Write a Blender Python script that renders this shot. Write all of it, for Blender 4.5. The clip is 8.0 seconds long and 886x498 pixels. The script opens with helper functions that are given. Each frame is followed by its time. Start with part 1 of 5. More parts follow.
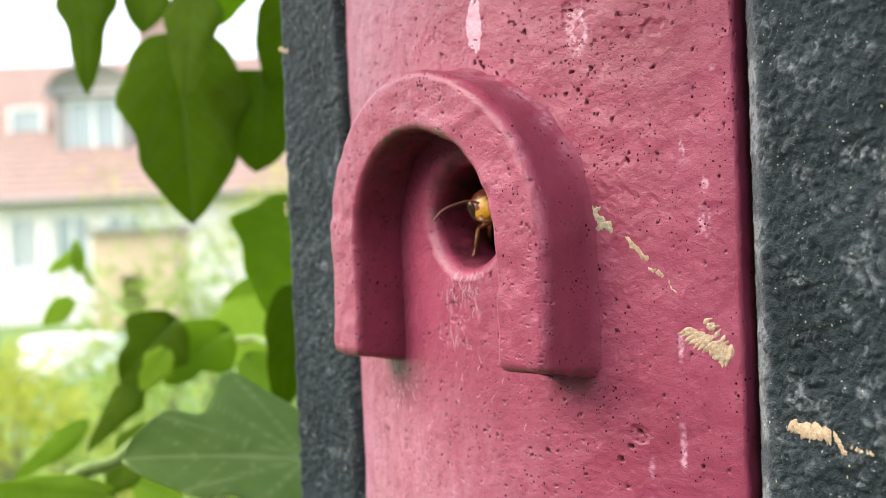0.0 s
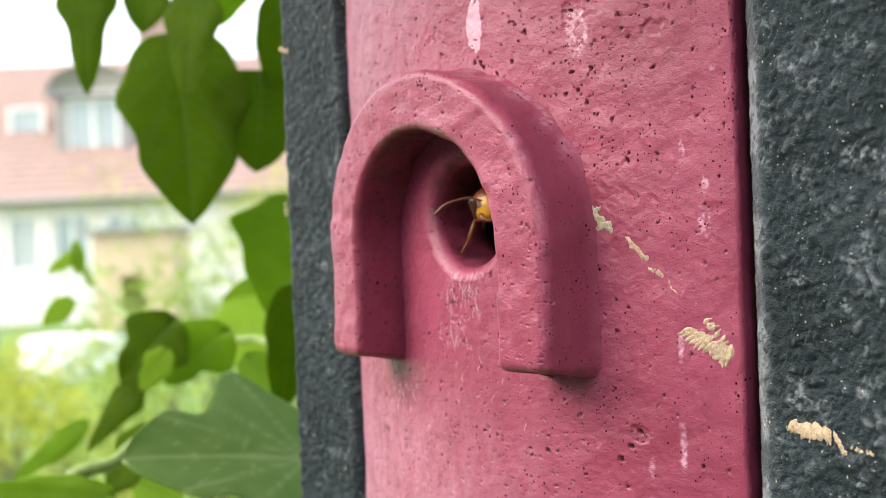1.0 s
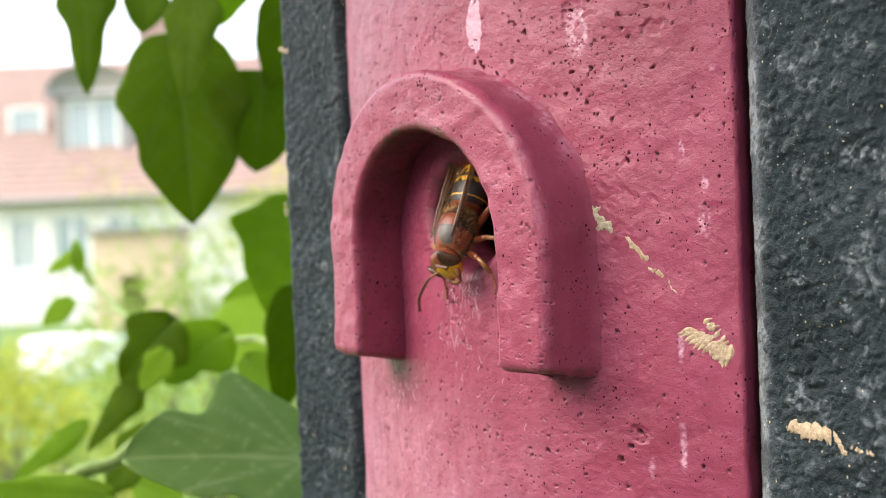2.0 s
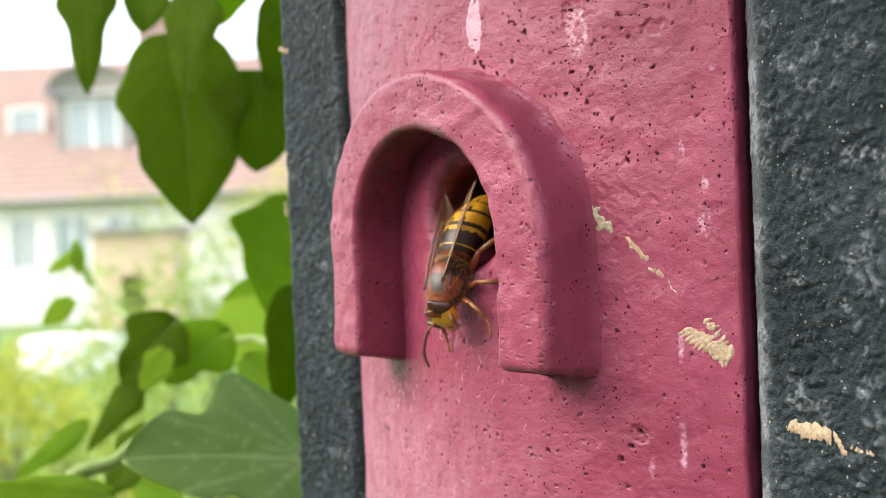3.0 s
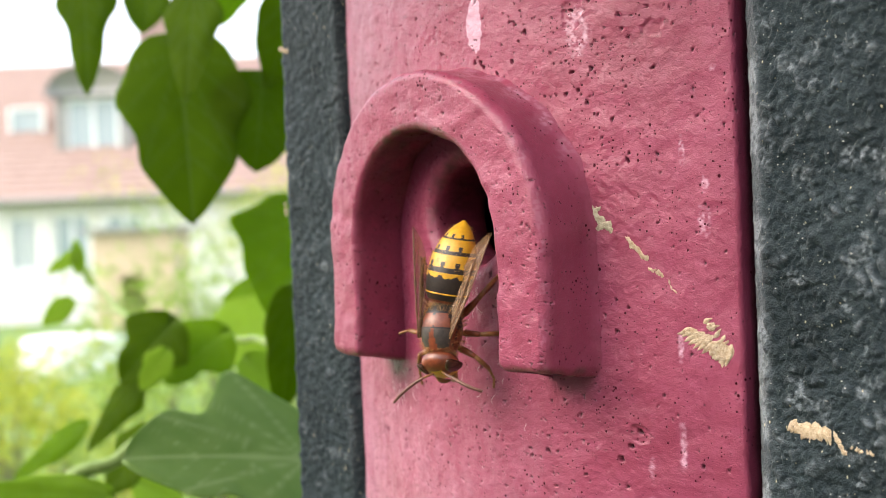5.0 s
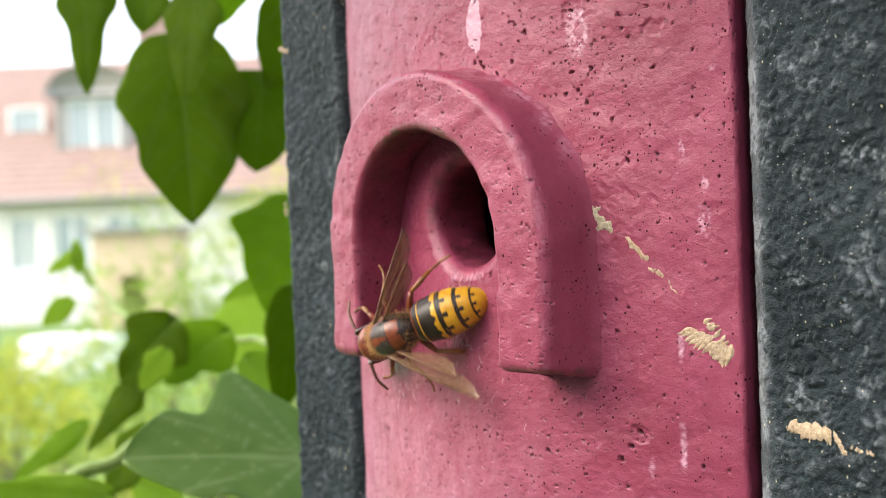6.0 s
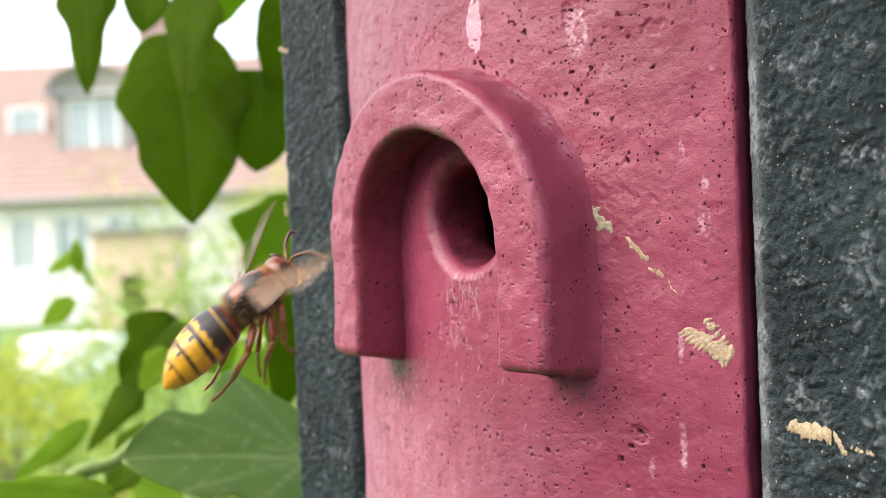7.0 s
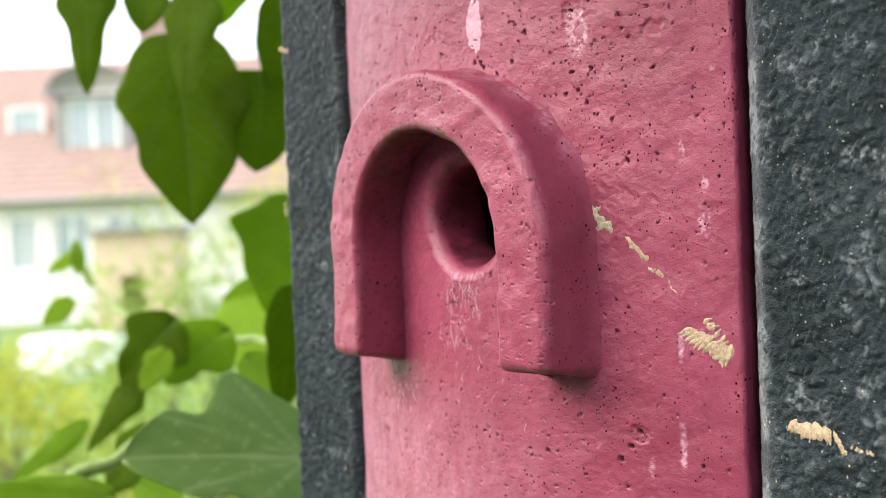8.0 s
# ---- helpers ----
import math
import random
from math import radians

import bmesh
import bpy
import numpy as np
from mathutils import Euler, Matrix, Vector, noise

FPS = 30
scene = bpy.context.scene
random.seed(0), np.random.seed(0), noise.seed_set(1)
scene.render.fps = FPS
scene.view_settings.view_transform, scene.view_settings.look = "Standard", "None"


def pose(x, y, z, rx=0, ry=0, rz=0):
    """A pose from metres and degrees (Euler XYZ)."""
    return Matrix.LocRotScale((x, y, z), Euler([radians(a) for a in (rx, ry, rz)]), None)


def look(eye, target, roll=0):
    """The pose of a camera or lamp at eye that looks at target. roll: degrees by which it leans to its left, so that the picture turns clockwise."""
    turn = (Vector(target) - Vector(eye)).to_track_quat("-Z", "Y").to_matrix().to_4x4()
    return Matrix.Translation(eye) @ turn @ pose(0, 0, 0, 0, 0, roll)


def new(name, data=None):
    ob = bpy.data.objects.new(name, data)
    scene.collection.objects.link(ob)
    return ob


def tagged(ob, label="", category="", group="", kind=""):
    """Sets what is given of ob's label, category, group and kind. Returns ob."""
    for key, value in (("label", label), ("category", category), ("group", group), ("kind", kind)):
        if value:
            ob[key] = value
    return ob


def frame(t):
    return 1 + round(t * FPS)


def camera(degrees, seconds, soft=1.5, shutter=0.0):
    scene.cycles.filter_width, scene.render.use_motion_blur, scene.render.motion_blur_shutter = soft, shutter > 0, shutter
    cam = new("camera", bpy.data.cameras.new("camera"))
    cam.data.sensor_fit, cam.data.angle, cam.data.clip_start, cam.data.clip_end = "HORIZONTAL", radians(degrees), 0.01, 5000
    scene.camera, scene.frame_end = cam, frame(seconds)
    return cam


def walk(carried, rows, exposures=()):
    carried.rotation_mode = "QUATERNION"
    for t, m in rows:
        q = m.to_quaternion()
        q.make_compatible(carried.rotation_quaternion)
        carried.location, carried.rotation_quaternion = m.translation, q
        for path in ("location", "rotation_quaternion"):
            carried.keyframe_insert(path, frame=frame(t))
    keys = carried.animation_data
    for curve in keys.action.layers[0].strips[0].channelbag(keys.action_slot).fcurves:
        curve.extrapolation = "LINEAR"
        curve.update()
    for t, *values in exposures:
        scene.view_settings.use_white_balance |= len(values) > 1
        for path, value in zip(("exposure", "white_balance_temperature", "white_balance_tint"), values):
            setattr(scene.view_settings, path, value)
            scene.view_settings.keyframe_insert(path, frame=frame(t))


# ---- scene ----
MOUNT = 2.0                      # height of the entrance hole over the garden
cam = camera(39.23, 8.0, soft=0.5, shutter=0.25)
cam.data.dof.use_dof = True
cam.data.dof.focus_distance = 0.238
cam.data.dof.aperture_fstop = 20.5
walk(cam, [(0.0, pose(0.2092, -0.17267, 1.99962, 88.619, 2.3293, 51.355)), (8.0, pose(0.2092, -0.17267, 1.99962, 88.619, 2.3293, 51.355))], exposures=[(0.0, 1.70), (8.0, 1.70)])

# ---- light: bright overcast day, the open garden lies to the west (-x) ----
world = bpy.data.worlds.new("world")
scene.world = world
world.use_nodes = True
wn = world.node_tree
sky = wn.nodes.new("ShaderNodeTexSky")
sky.sky_type, sky.sun_disc = "NISHITA", False
sky.sun_elevation, sky.sun_rotation = radians(34.1), radians(201.5)
sky.air_density, sky.dust_density, sky.ozone_density = 1.0, 6.0, 0.6
wn.nodes["Background"].inputs["Strength"].default_value = 0.15
cloud = wn.nodes.new("ShaderNodeMix")     # an even layer of cloud before the sky
cloud.data_type = "RGBA"
cloud.inputs[0].default_value = 0.6
cloud.inputs[7].default_value = (6.9, 7.15, 7.7, 1)
wn.links.new(sky.outputs[0], cloud.inputs[6])
wn.links.new(cloud.outputs[2], wn.nodes["Background"].inputs[0])
sun_data = bpy.data.lights.new("sun", "SUN")
sun_data.energy, sun_data.angle, sun_data.color = 0.62, radians(50), (1.0, 0.97, 0.93)
sun = new("sun", sun_data)
sun.matrix_basis = look((-1.3, -3.3, MOUNT + 2.4), (0, 0, MOUNT))

# ---- materials ----
def nodes_of(name):
    m = bpy.data.materials.new(name)
    m.use_nodes = True
    t = m.node_tree
    return m, t, t.nodes["Principled BSDF"]


def noise_tex(t, scale, detail=4.0, rough=0.6, coord="Object", stretch=None):
    tc = t.nodes.new("ShaderNodeTexCoord")
    n = t.nodes.new("ShaderNodeTexNoise")
    n.inputs["Scale"].default_value, n.inputs["Detail"].default_value, n.inputs["Roughness"].default_value = scale, detail, rough
    if stretch:
        mp = t.nodes.new("ShaderNodeMapping")
        mp.inputs["Scale"].default_value = stretch
        t.links.new(tc.outputs[coord], mp.inputs[0])
        t.links.new(mp.outputs[0], n.inputs["Vector"])
    else:
        t.links.new(tc.outputs[coord], n.inputs["Vector"])
    return n.outputs["Fac"]


def ramp(t, fac, *stops):
    r = t.nodes.new("ShaderNodeValToRGB")
    while len(r.color_ramp.elements) < len(stops):
        r.color_ramp.elements.new(0.5)
    for e, (p, c) in zip(r.color_ramp.elements, stops):
        e.position, e.color = p, (*c, 1) if len(c) == 3 else (c[0], c[0], c[0], 1)
    t.links.new(fac, r.inputs[0])
    return r.outputs[0]


def mix(t, fac, a, b, mode="MIX"):
    n = t.nodes.new("ShaderNodeMix")
    n.data_type, n.blend_type = "RGBA", mode
    for k, v in ((0, fac), (6, a), (7, b)):
        if isinstance(v, (int, float)):
            n.inputs[k].default_value = v
        elif isinstance(v, tuple):
            n.inputs[k].default_value = (*v, 1)
        else:
            t.links.new(v, n.inputs[k])
    return n.outputs[2]


def bump(t, b, height, dist, strength=1.0, after=None):
    n = t.nodes.new("ShaderNodeBump")
    n.inputs["Distance"].default_value, n.inputs["Strength"].default_value = dist, strength
    t.links.new(height, n.inputs["Height"])
    if after:
        t.links.new(after, n.inputs["Normal"])
    t.links.new(n.outputs[0], b.inputs["Normal"])
    return n.outputs[0]


def simple(name, dark, light, scale, rough=0.6, bump_mm=0.0, metal=0.0, sheen=0.0, coord="Object", detail=5.0):
    """Two tones mixed by a noise, with a fine relief of the same grain."""
    m, t, b = nodes_of(name)
    f = noise_tex(t, scale, detail, 0.65, coord)
    t.links.new(ramp(t, f, (0.3, dark), (0.7, light)), b.inputs["Base Color"])
    b.inputs["Roughness"].default_value, b.inputs["Metallic"].default_value = rough, metal
    if bump_mm:
        bump(t, b, noise_tex(t, scale * 4, 4, 0.6, coord), bump_mm * 0.001)
    return m


def attr(t, name):
    n = t.nodes.new("ShaderNodeAttribute")
    n.attribute_name = name
    return n.outputs["Fac"]


def blow_holes(t, scale, share, size, stretch):
    """A mask of small round holes at the cells of a Voronoi pattern; share: cells without one, size: the largest radius in cells."""
    tc, mp, v = t.nodes.new("ShaderNodeTexCoord"), t.nodes.new("ShaderNodeMapping"), t.nodes.new("ShaderNodeTexVoronoi")
    mp.inputs["Scale"].default_value = stretch
    v.inputs["Scale"].default_value = scale
    t.links.new(tc.outputs["Object"], mp.inputs[0])
    t.links.new(mp.outputs[0], v.inputs["Vector"])
    sep = t.nodes.new("ShaderNodeSeparateColor")
    t.links.new(v.outputs["Color"], sep.inputs[0])
    grow = t.nodes.new("ShaderNodeMapRange")
    grow.inputs[1].default_value, grow.inputs[2].default_value, grow.inputs[3].default_value, grow.inputs[4].default_value = share, 1.0, -0.02, size
    grow.clamp = False
    t.links.new(sep.outputs[0], grow.inputs[0])
    less = t.nodes.new("ShaderNodeMath")
    less.operation = "SUBTRACT"
    t.links.new(grow.outputs[0], less.inputs[0])
    t.links.new(v.outputs["Distance"], less.inputs[1])
    sharp = t.nodes.new("ShaderNodeMath")
    sharp.operation, sharp.use_clamp = "MULTIPLY", True
    sharp.inputs[1].default_value = 22.0
    t.links.new(less.outputs[0], sharp.inputs[0])
    return sharp.outputs[0]


def pink_paint():
    m, t, b = nodes_of("pink_paint")
    wide = noise_tex(t, 28, 4, 0.6)
    fine = noise_tex(t, 420, 4, 0.6)
    base = mix(t, ramp(t, wide, (0.35, (0.0,)), (0.7, (1.0,))), (0.240, 0.034, 0.070), (0.318, 0.055, 0.109))
    base = mix(t, ramp(t, fine, (0.45, (0.0,)), (0.75, (0.4,))), base, (0.370, 0.077, 0.150))
    streak = ramp(t, noise_tex(t, 1.0, 6, 0.75, stretch=(900, 900, 150)), (0.66, (0.0,)), (0.76, (0.55,)))
    patch = ramp(t, noise_tex(t, 60, 3, 0.6), (0.5, (0.0,)), (0.66, (1.0,)))
    worn = mix(t, 1.0, streak, patch, "MULTIPLY")
    base = mix(t, worn, base, (0.66, 0.42, 0.45))
    base = mix(t, attr(t, "chalk_light"), base, (0.64, 0.38, 0.48))
    holes = t.nodes.new("ShaderNodeMath")
    holes.operation = "MAXIMUM"
    t.links.new(blow_holes(t, 470, 0.30, 0.19, (1, 1, 0.85)), holes.inputs[0])
    tiny = t.nodes.new("ShaderNodeMath")
    tiny.operation = "MAXIMUM"
    t.links.new(blow_holes(t, 800, 0.15, 0.24, (1, 1, 0.85)), tiny.inputs[0])
    t.links.new(blow_holes(t, 1250, 0.10, 0.27, (1, 1, 0.9)), tiny.inputs[1])
    t.links.new(tiny.outputs[0], holes.inputs[1])
    patchy = t.nodes.new("ShaderNodeMath")
    patchy.operation = "MULTIPLY"
    t.links.new(holes.outputs[0], patchy.inputs[0])
    t.links.new(ramp(t, noise_tex(t, 110, 3, 0.6), (0.40, (0.0,)), (0.54, (1.0,))), patchy.inputs[1])
    base = mix(t, patchy.outputs[0], base, (0.065, 0.011, 0.018))
    base = mix(t, attr(t, "dirt_shade"), base, (0.042, 0.009, 0.013))
    base = mix(t, attr(t, "moss_shade"), base, (0.06, 0.045, 0.020))
    t.links.new(base, b.inputs["Base Color"])
    t.links.new(ramp(t, noise_tex(t, 150, 4, 0.6), (0.3, (0.31,)), (0.7, (0.45,))), b.inputs["Roughness"])
    sunk = t.nodes.new("ShaderNodeMath")
    sunk.operation = "SUBTRACT"
    sunk.inputs[0].default_value = 1.0
    t.links.new(patchy.outputs[0], sunk.inputs[1])
    gloss = t.nodes.new("ShaderNodeMath")          # open pores do not shine
    gloss.operation = "MULTIPLY"
    gloss.inputs[1].default_value = 0.56
    t.links.new(sunk.outputs[0], gloss.inputs[0])
    t.links.new(gloss.outputs[0], b.inputs["Specular IOR Level"])
    first = bump(t, b, noise_tex(t, 330, 3, 0.5), 0.00009)
    first = bump(t, b, sunk.outputs[0], 0.00022, after=first)
    first = bump(t, b, noise_tex(t, 1000, 4, 0.62), 0.00016, after=first)
    bump(t, b, noise_tex(t, 3400, 3, 0.6), 0.0001, after=first)
    return m


def black_paint():
    m, t, b = nodes_of("black_paint")
    wide, fine = noise_tex(t, 60, 4, 0.6), noise_tex(t, 700, 4, 0.6)
    base = mix(t, ramp(t, wide, (0.35, (0.0,)), (0.7, (1.0,))), (0.016, 0.024, 0.027), (0.036, 0.050, 0.056))
    base = mix(t, ramp(t, fine, (0.5, (0.0,)), (0.8, (0.5,))), base, (0.075, 0.092, 0.095))
    base = mix(t, attr(t, "chalk_light"), base, (0.24, 0.27, 0.29))
    base = mix(t, blow_holes(t, 1100, 0.76, 0.22, (1, 1, 0.5)), base, (0.60, 0.53, 0.36))
    base = mix(t, blow_holes(t, 1700, 0.70, 0.24, (0.6, 1, 1)), base, (0.45, 0.45, 0.40))
    t.links.new(base, b.inputs["Base Color"])
    t.links.new(ramp(t, noise_tex(t, 260, 3, 0.6), (0.35, (0.30,)), (0.65, (0.52,))), b.inputs["Roughness"])
    b.inputs["Specular IOR Level"].default_value = 0.09
    first = bump(t, b, noise_tex(t, 420, 3, 0.6), 0.00042)
    first = bump(t, b, noise_tex(t, 1300, 3, 0.6), 0.00034, after=first)
    bump(t, b, noise_tex(t, 3000, 2, 0.5), 0.00036, after=first)
    return m


PINK, BLACK = pink_paint(), black_paint()
FIBRE = simple("bare_fibre", (0.42, 0.28, 0.15), (0.76, 0.64, 0.46), 1300, 0.85, 0.3)
OLD_FIBRE = simple("mossy_fibre", (0.28, 0.24, 0.14), (0.58, 0.52, 0.38), 800, 0.9, 0.2)
POST_WOOD = simple("weathered_post", (0.16, 0.13, 0.10), (0.28, 0.23, 0.18), 40, 0.8, 0.5)

# ---- mesh helpers ----
def mesh_of(name, verts, faces, mats, index=None, smooth=True):
    me = bpy.data.meshes.new(name)
    me.from_pydata([tuple(v) for v in verts] if not isinstance(verts, np.ndarray) else verts.tolist(), [], faces)
    for m in mats if isinstance(mats, (list, tuple)) else [mats]:
        me.materials.append(m)
    if index is not None:
        me.polygons.foreach_set("material_index", np.asarray(index, dtype=np.int32))
    me.polygons.foreach_set("use_smooth", np.full(len(me.polygons), smooth))
    me.update()
    return me


def set_attr(me, name, values):
    a = me.attributes.new(name, "FLOAT", "POINT")
    a.data.foreach_set("value", np.asarray(values, dtype=np.float32))


def part(name, me, parent=None, label="", at=None):
    ob = new(name, me)
    ob.parent = parent
    if at is not None:
        ob.matrix_basis = at
    return tagged(ob, label)


def grid_faces(n, m, wrap=False, start=0):
    i, j = np.meshgrid(np.arange(n - 1), np.arange(m if wrap else m - 1), indexing="ij")
    k = (j + 1) % m
    q = np.stack([i * m + j, i * m + k, (i + 1) * m + k, (i + 1) * m + j], -1).reshape(-1, 4) + start
    return q.tolist()


def join(*pieces):
    verts, faces = [], []
    for v, f in pieces:
        n = len(verts)
        verts += [tuple(p) for p in v]
        faces += [[a + n for a in q] for q in f]
    return verts, faces


def loft(rings, cap=True):
    """A skin over rings of equally many points."""
    m = len(rings[0])
    verts = [tuple(p) for r in rings for p in r]
    faces = grid_faces(len(rings), m, True)
    if cap:
        faces += [list(range(m))[::-1], [(len(rings) - 1) * m + a for a in range(m)]]
    return verts, faces


def tube(points, radii, sides=8, cap=True):
    pts = [Vector(p) for p in points]
    rings, side = [], None
    for k, p in enumerate(pts):
        d = (pts[min(k + 1, len(pts) - 1)] - pts[max(k - 1, 0)]).normalized()
        side = d.orthogonal().normalized() if side is None else (side - d * side.dot(d)).normalized()
        up = d.cross(side)
        r = radii[k] if isinstance(radii, (list, tuple)) else radii
        rings.append([p + (side * math.cos(a) + up * math.sin(a)) * r for a in (math.tau * s / sides for s in range(sides))])
    return loft(rings, cap)


def smooth_path(points, steps=6):
    """A rounded line through points (Catmull-Rom)."""
    p = [Vector(q) for q in points]
    p = [2 * p[0] - p[1]] + p + [2 * p[-1] - p[-2]]
    out = []
    for k in range(1, len(p) - 2):
        for s in range(steps):
            u = s / steps
            out.append(0.5 * (2 * p[k] + (p[k + 1] - p[k - 1]) * u + (2 * p[k - 1] - 5 * p[k] + 4 * p[k + 1] - p[k + 2]) * u * u
                              + (3 * p[k] - p[k - 1] - 3 * p[k + 1] + p[k + 2]) * u ** 3))
    return out + [p[-2]]


def box_piece(x0, x1, y0, y1, z0, z1):
    v = [(x, y, z) for x in (x0, x1) for y in (y0, y1) for z in (z0, z1)]
    return v, [[0, 1, 3, 2], [4, 6, 7, 5], [0, 4, 5, 1], [2, 3, 7, 6], [0, 2, 6, 4], [1, 5, 7, 3]]


def hashed(i, j, k, seed):
    h = (i.astype(np.int64) * 374761393 + j.astype(np.int64) * 668265263 + k.astype(np.int64) * 2147483647 + seed * 974634777) & 0x7FFFFFFF
    h = ((h ^ (h >> 13)) * 1274126177) & 0x7FFFFFFF
    h = ((h ^ (h >> 16)) * 668265263) & 0x7FFFFFFF
    return h / 0x7FFFFFFF


def value_noise(p, size, seed=0):
    """Smooth noise from -1 to 1 with lumps of that size, at points p (n, 3)."""
    q = p @ np.array(Euler((0.7 + seed, 0.4 + 1.7 * seed, 1.1 + 2.3 * seed)).to_matrix()) / size
    i = np.floor(q).astype(np.int64)
    f = q - i
    f = f * f * (3 - 2 * f)
    out = 0
    for a in (0, 1):
        for b in (0, 1):
            for c in (0, 1):
                w = (f[:, 0] if a else 1 - f[:, 0]) * (f[:, 1] if b else 1 - f[:, 1]) * (f[:, 2] if c else 1 - f[:, 2])
                out = out + w * hashed(i[:, 0] + a, i[:, 1] + b, i[:, 2] + c, seed)
    return out * 2 - 1


def step(a, b, x):
    u = np.clip((x - a) / (b - a), 0, 1)
    return u * u * (3 - 2 * u)

# ---- nest box: black cast body, convex pink front with an arched hood round the entrance ----
CURVE = 0.1372                   # radius of the front's curve
HALF_EAST, HALF_WEST = 0.0626, 0.0652   # from the hole's axis out to the front's two edges
LOW, HIGH = -0.075, 0.060        # closely modelled stretch of the front
HOLE = 0.01105


def front_profile(u):
    """Plan of the front: from its middle out to the rounded edge and back into the gap. u: way along it."""
    u = np.asarray(u, float)
    s, a = np.sign(u), np.abs(u)
    half = np.where(u > 0, HALF_EAST, HALF_WEST)
    r = 0.0014
    end = np.arcsin((half - r) / (CURVE - r))        # angle where the edge begins to turn
    ua = end * CURVE
    ub = ua + (np.pi / 2 - end) * r
    th = np.minimum(a, ua) / CURVE
    x, y = CURVE * np.sin(th), CURVE - CURVE * np.cos(th)
    tb = np.clip((a - ua) / r, 0, np.pi / 2 - end)
    cx, cy = (CURVE - r) * np.sin(end), CURVE - (CURVE - r) * np.cos(end)
    on = a > ua
    x = np.where(on, cx + r * np.sin(end + tb), x)
    y = np.where(on, cy - r * np.cos(end + tb), y)
    y = y + np.maximum(a - ub, 0)
    ang = np.where(on, end + tb, th)
    return s * x, y, s * np.sin(ang), -np.cos(ang), ub


def pits(p, count, box, small, large, deep, seed):
    """Depth and darkening of round blow-holes scattered over points p (n, 2)."""
    g = np.random.default_rng(seed)
    depth, dirt_shade = np.zeros(len(p)), np.zeros(len(p))
    order = np.argsort(p[:, 1])
    ys = p[order, 1]
    for _ in range(count):
        c = (g.uniform(box[0], box[1]), g.uniform(box[2], box[3]))
        r = small * (large / small) ** (g.random() ** 2.6)
        tall, lean = g.uniform(0.9, 1.7), g.uniform(-0.5, 0.5)
        lo, hi = np.searchsorted(ys, [c[1] - 2.6 * r, c[1] + 2.6 * r])
        k = order[lo:hi]
        dx, dz = p[k, 0] - c[0], (p[k, 1] - c[1]) / tall
        ang = np.arctan2(dz, dx)
        d = np.hypot(dx + lean * dz, dz) / r * (1 + 0.22 * np.sin(3 * ang + lean * 9))
        w = 1 - step(0.45, 1.05, d)
        depth[k] = np.maximum(depth[k], w * min(deep, r * 1.5))
        dirt_shade[k] = np.maximum(dirt_shade[k], (1 - step(0.4, 0.95, d)) * (0.8 + 0.2 * g.random()))
    return depth, dirt_shade


def panel_lump(p):
    """Unevenness of the painted cast front."""
    lump = value_noise(p, 0.006, 1) * 0.00024 + value_noise(p, 0.0024, 2) * 0.00010 + value_noise(p, 0.0011, 3) * 0.00006
    area = step(0.35, 0.7, value_noise(p, 0.018, 5) * 0.5 + 0.5)
    return lump - np.maximum(value_noise(p, 0.0015, 4) - 0.35, 0) * 0.0003 * area


PORES_ABOVE = ((0.0173, 0.0399, 0.66), (0.0168, 0.0319, 0.66), (0.0319, 0.0279, 1.21), (0.0320, 0.0402, 1.2), (-0.0070, 0.0420, 0.55), (0.0494, 0.0270, 0.66), (0.0578, 0.0171, 0.66), (0.0390, 0.0091, 0.55),
               (0.0413, 0.0088, 0.44), (0.0435, 0.0095, 0.7), (0.0494, -0.0028, 0.55), (0.0331, 0.0241, 0.66), (0.0127, 0.0297, 0.55), (-0.0245, 0.0440, 0.44), (-0.0348, 0.0476, 0.33), (-0.0427, 0.0450, 0.33),
               (-0.0148, 0.0467, 0.33), (0.0537, 0.0349, 0.55), (0.0533, 0.0381, 0.44), (0.0399, -0.0175, 0.55), (0.0426, -0.0192, 0.66))
PORES_BELOW = ((0.0479, -0.0285, 0.55), (0.0226, -0.0487, 0.77), (0.0441, -0.0435, 1.1), (0.0422, -0.0464, 0.9), (0.0399, -0.0490, 0.88), (0.0318, -0.0529, 0.77), (0.0481, -0.0383, 0.55), (0.0520, -0.0398, 0.44),
               (0.0566, -0.0496, 0.66), (-0.0282, -0.0426, 0.66), (-0.0085, -0.0412, 0.77), (0.0041, -0.0378, 0.44), (0.0091, -0.0354, 0.33), (0.0308, -0.0210, 0.44), (-0.0049, -0.0190, 0.8), (-0.0027, -0.0240, 0.77),
               (-0.0131, -0.0255, 0.44), (-0.0207, -0.0246, 0.44), (0.0101, -0.0480, 0.44), (0.0580, -0.0422, 0.44), (0.0351, -0.0418, 0.44), (0.0244, -0.0560, 0.55), (-0.0034, -0.0583, 0.44))
SCUFFS = ((0.0545, 0.0104, 0.0006, 0.0028), (0.0589, 0.0043, 0.0007, 0.0016), (0.0531, -0.0265, 0.0006, 0.0030), (0.0529, -0.0457, 0.0008, 0.0052), (0.0464, -0.0511, 0.0006, 0.0026),
          (0.0584, -0.0026, 0.0013, 0.0030), (0.0610, 0.0261, 0.0008, 0.0006), (0.0465, -0.057, 0.0016, 0.001), (0.0335, 0.036, 0.003, 0.005))


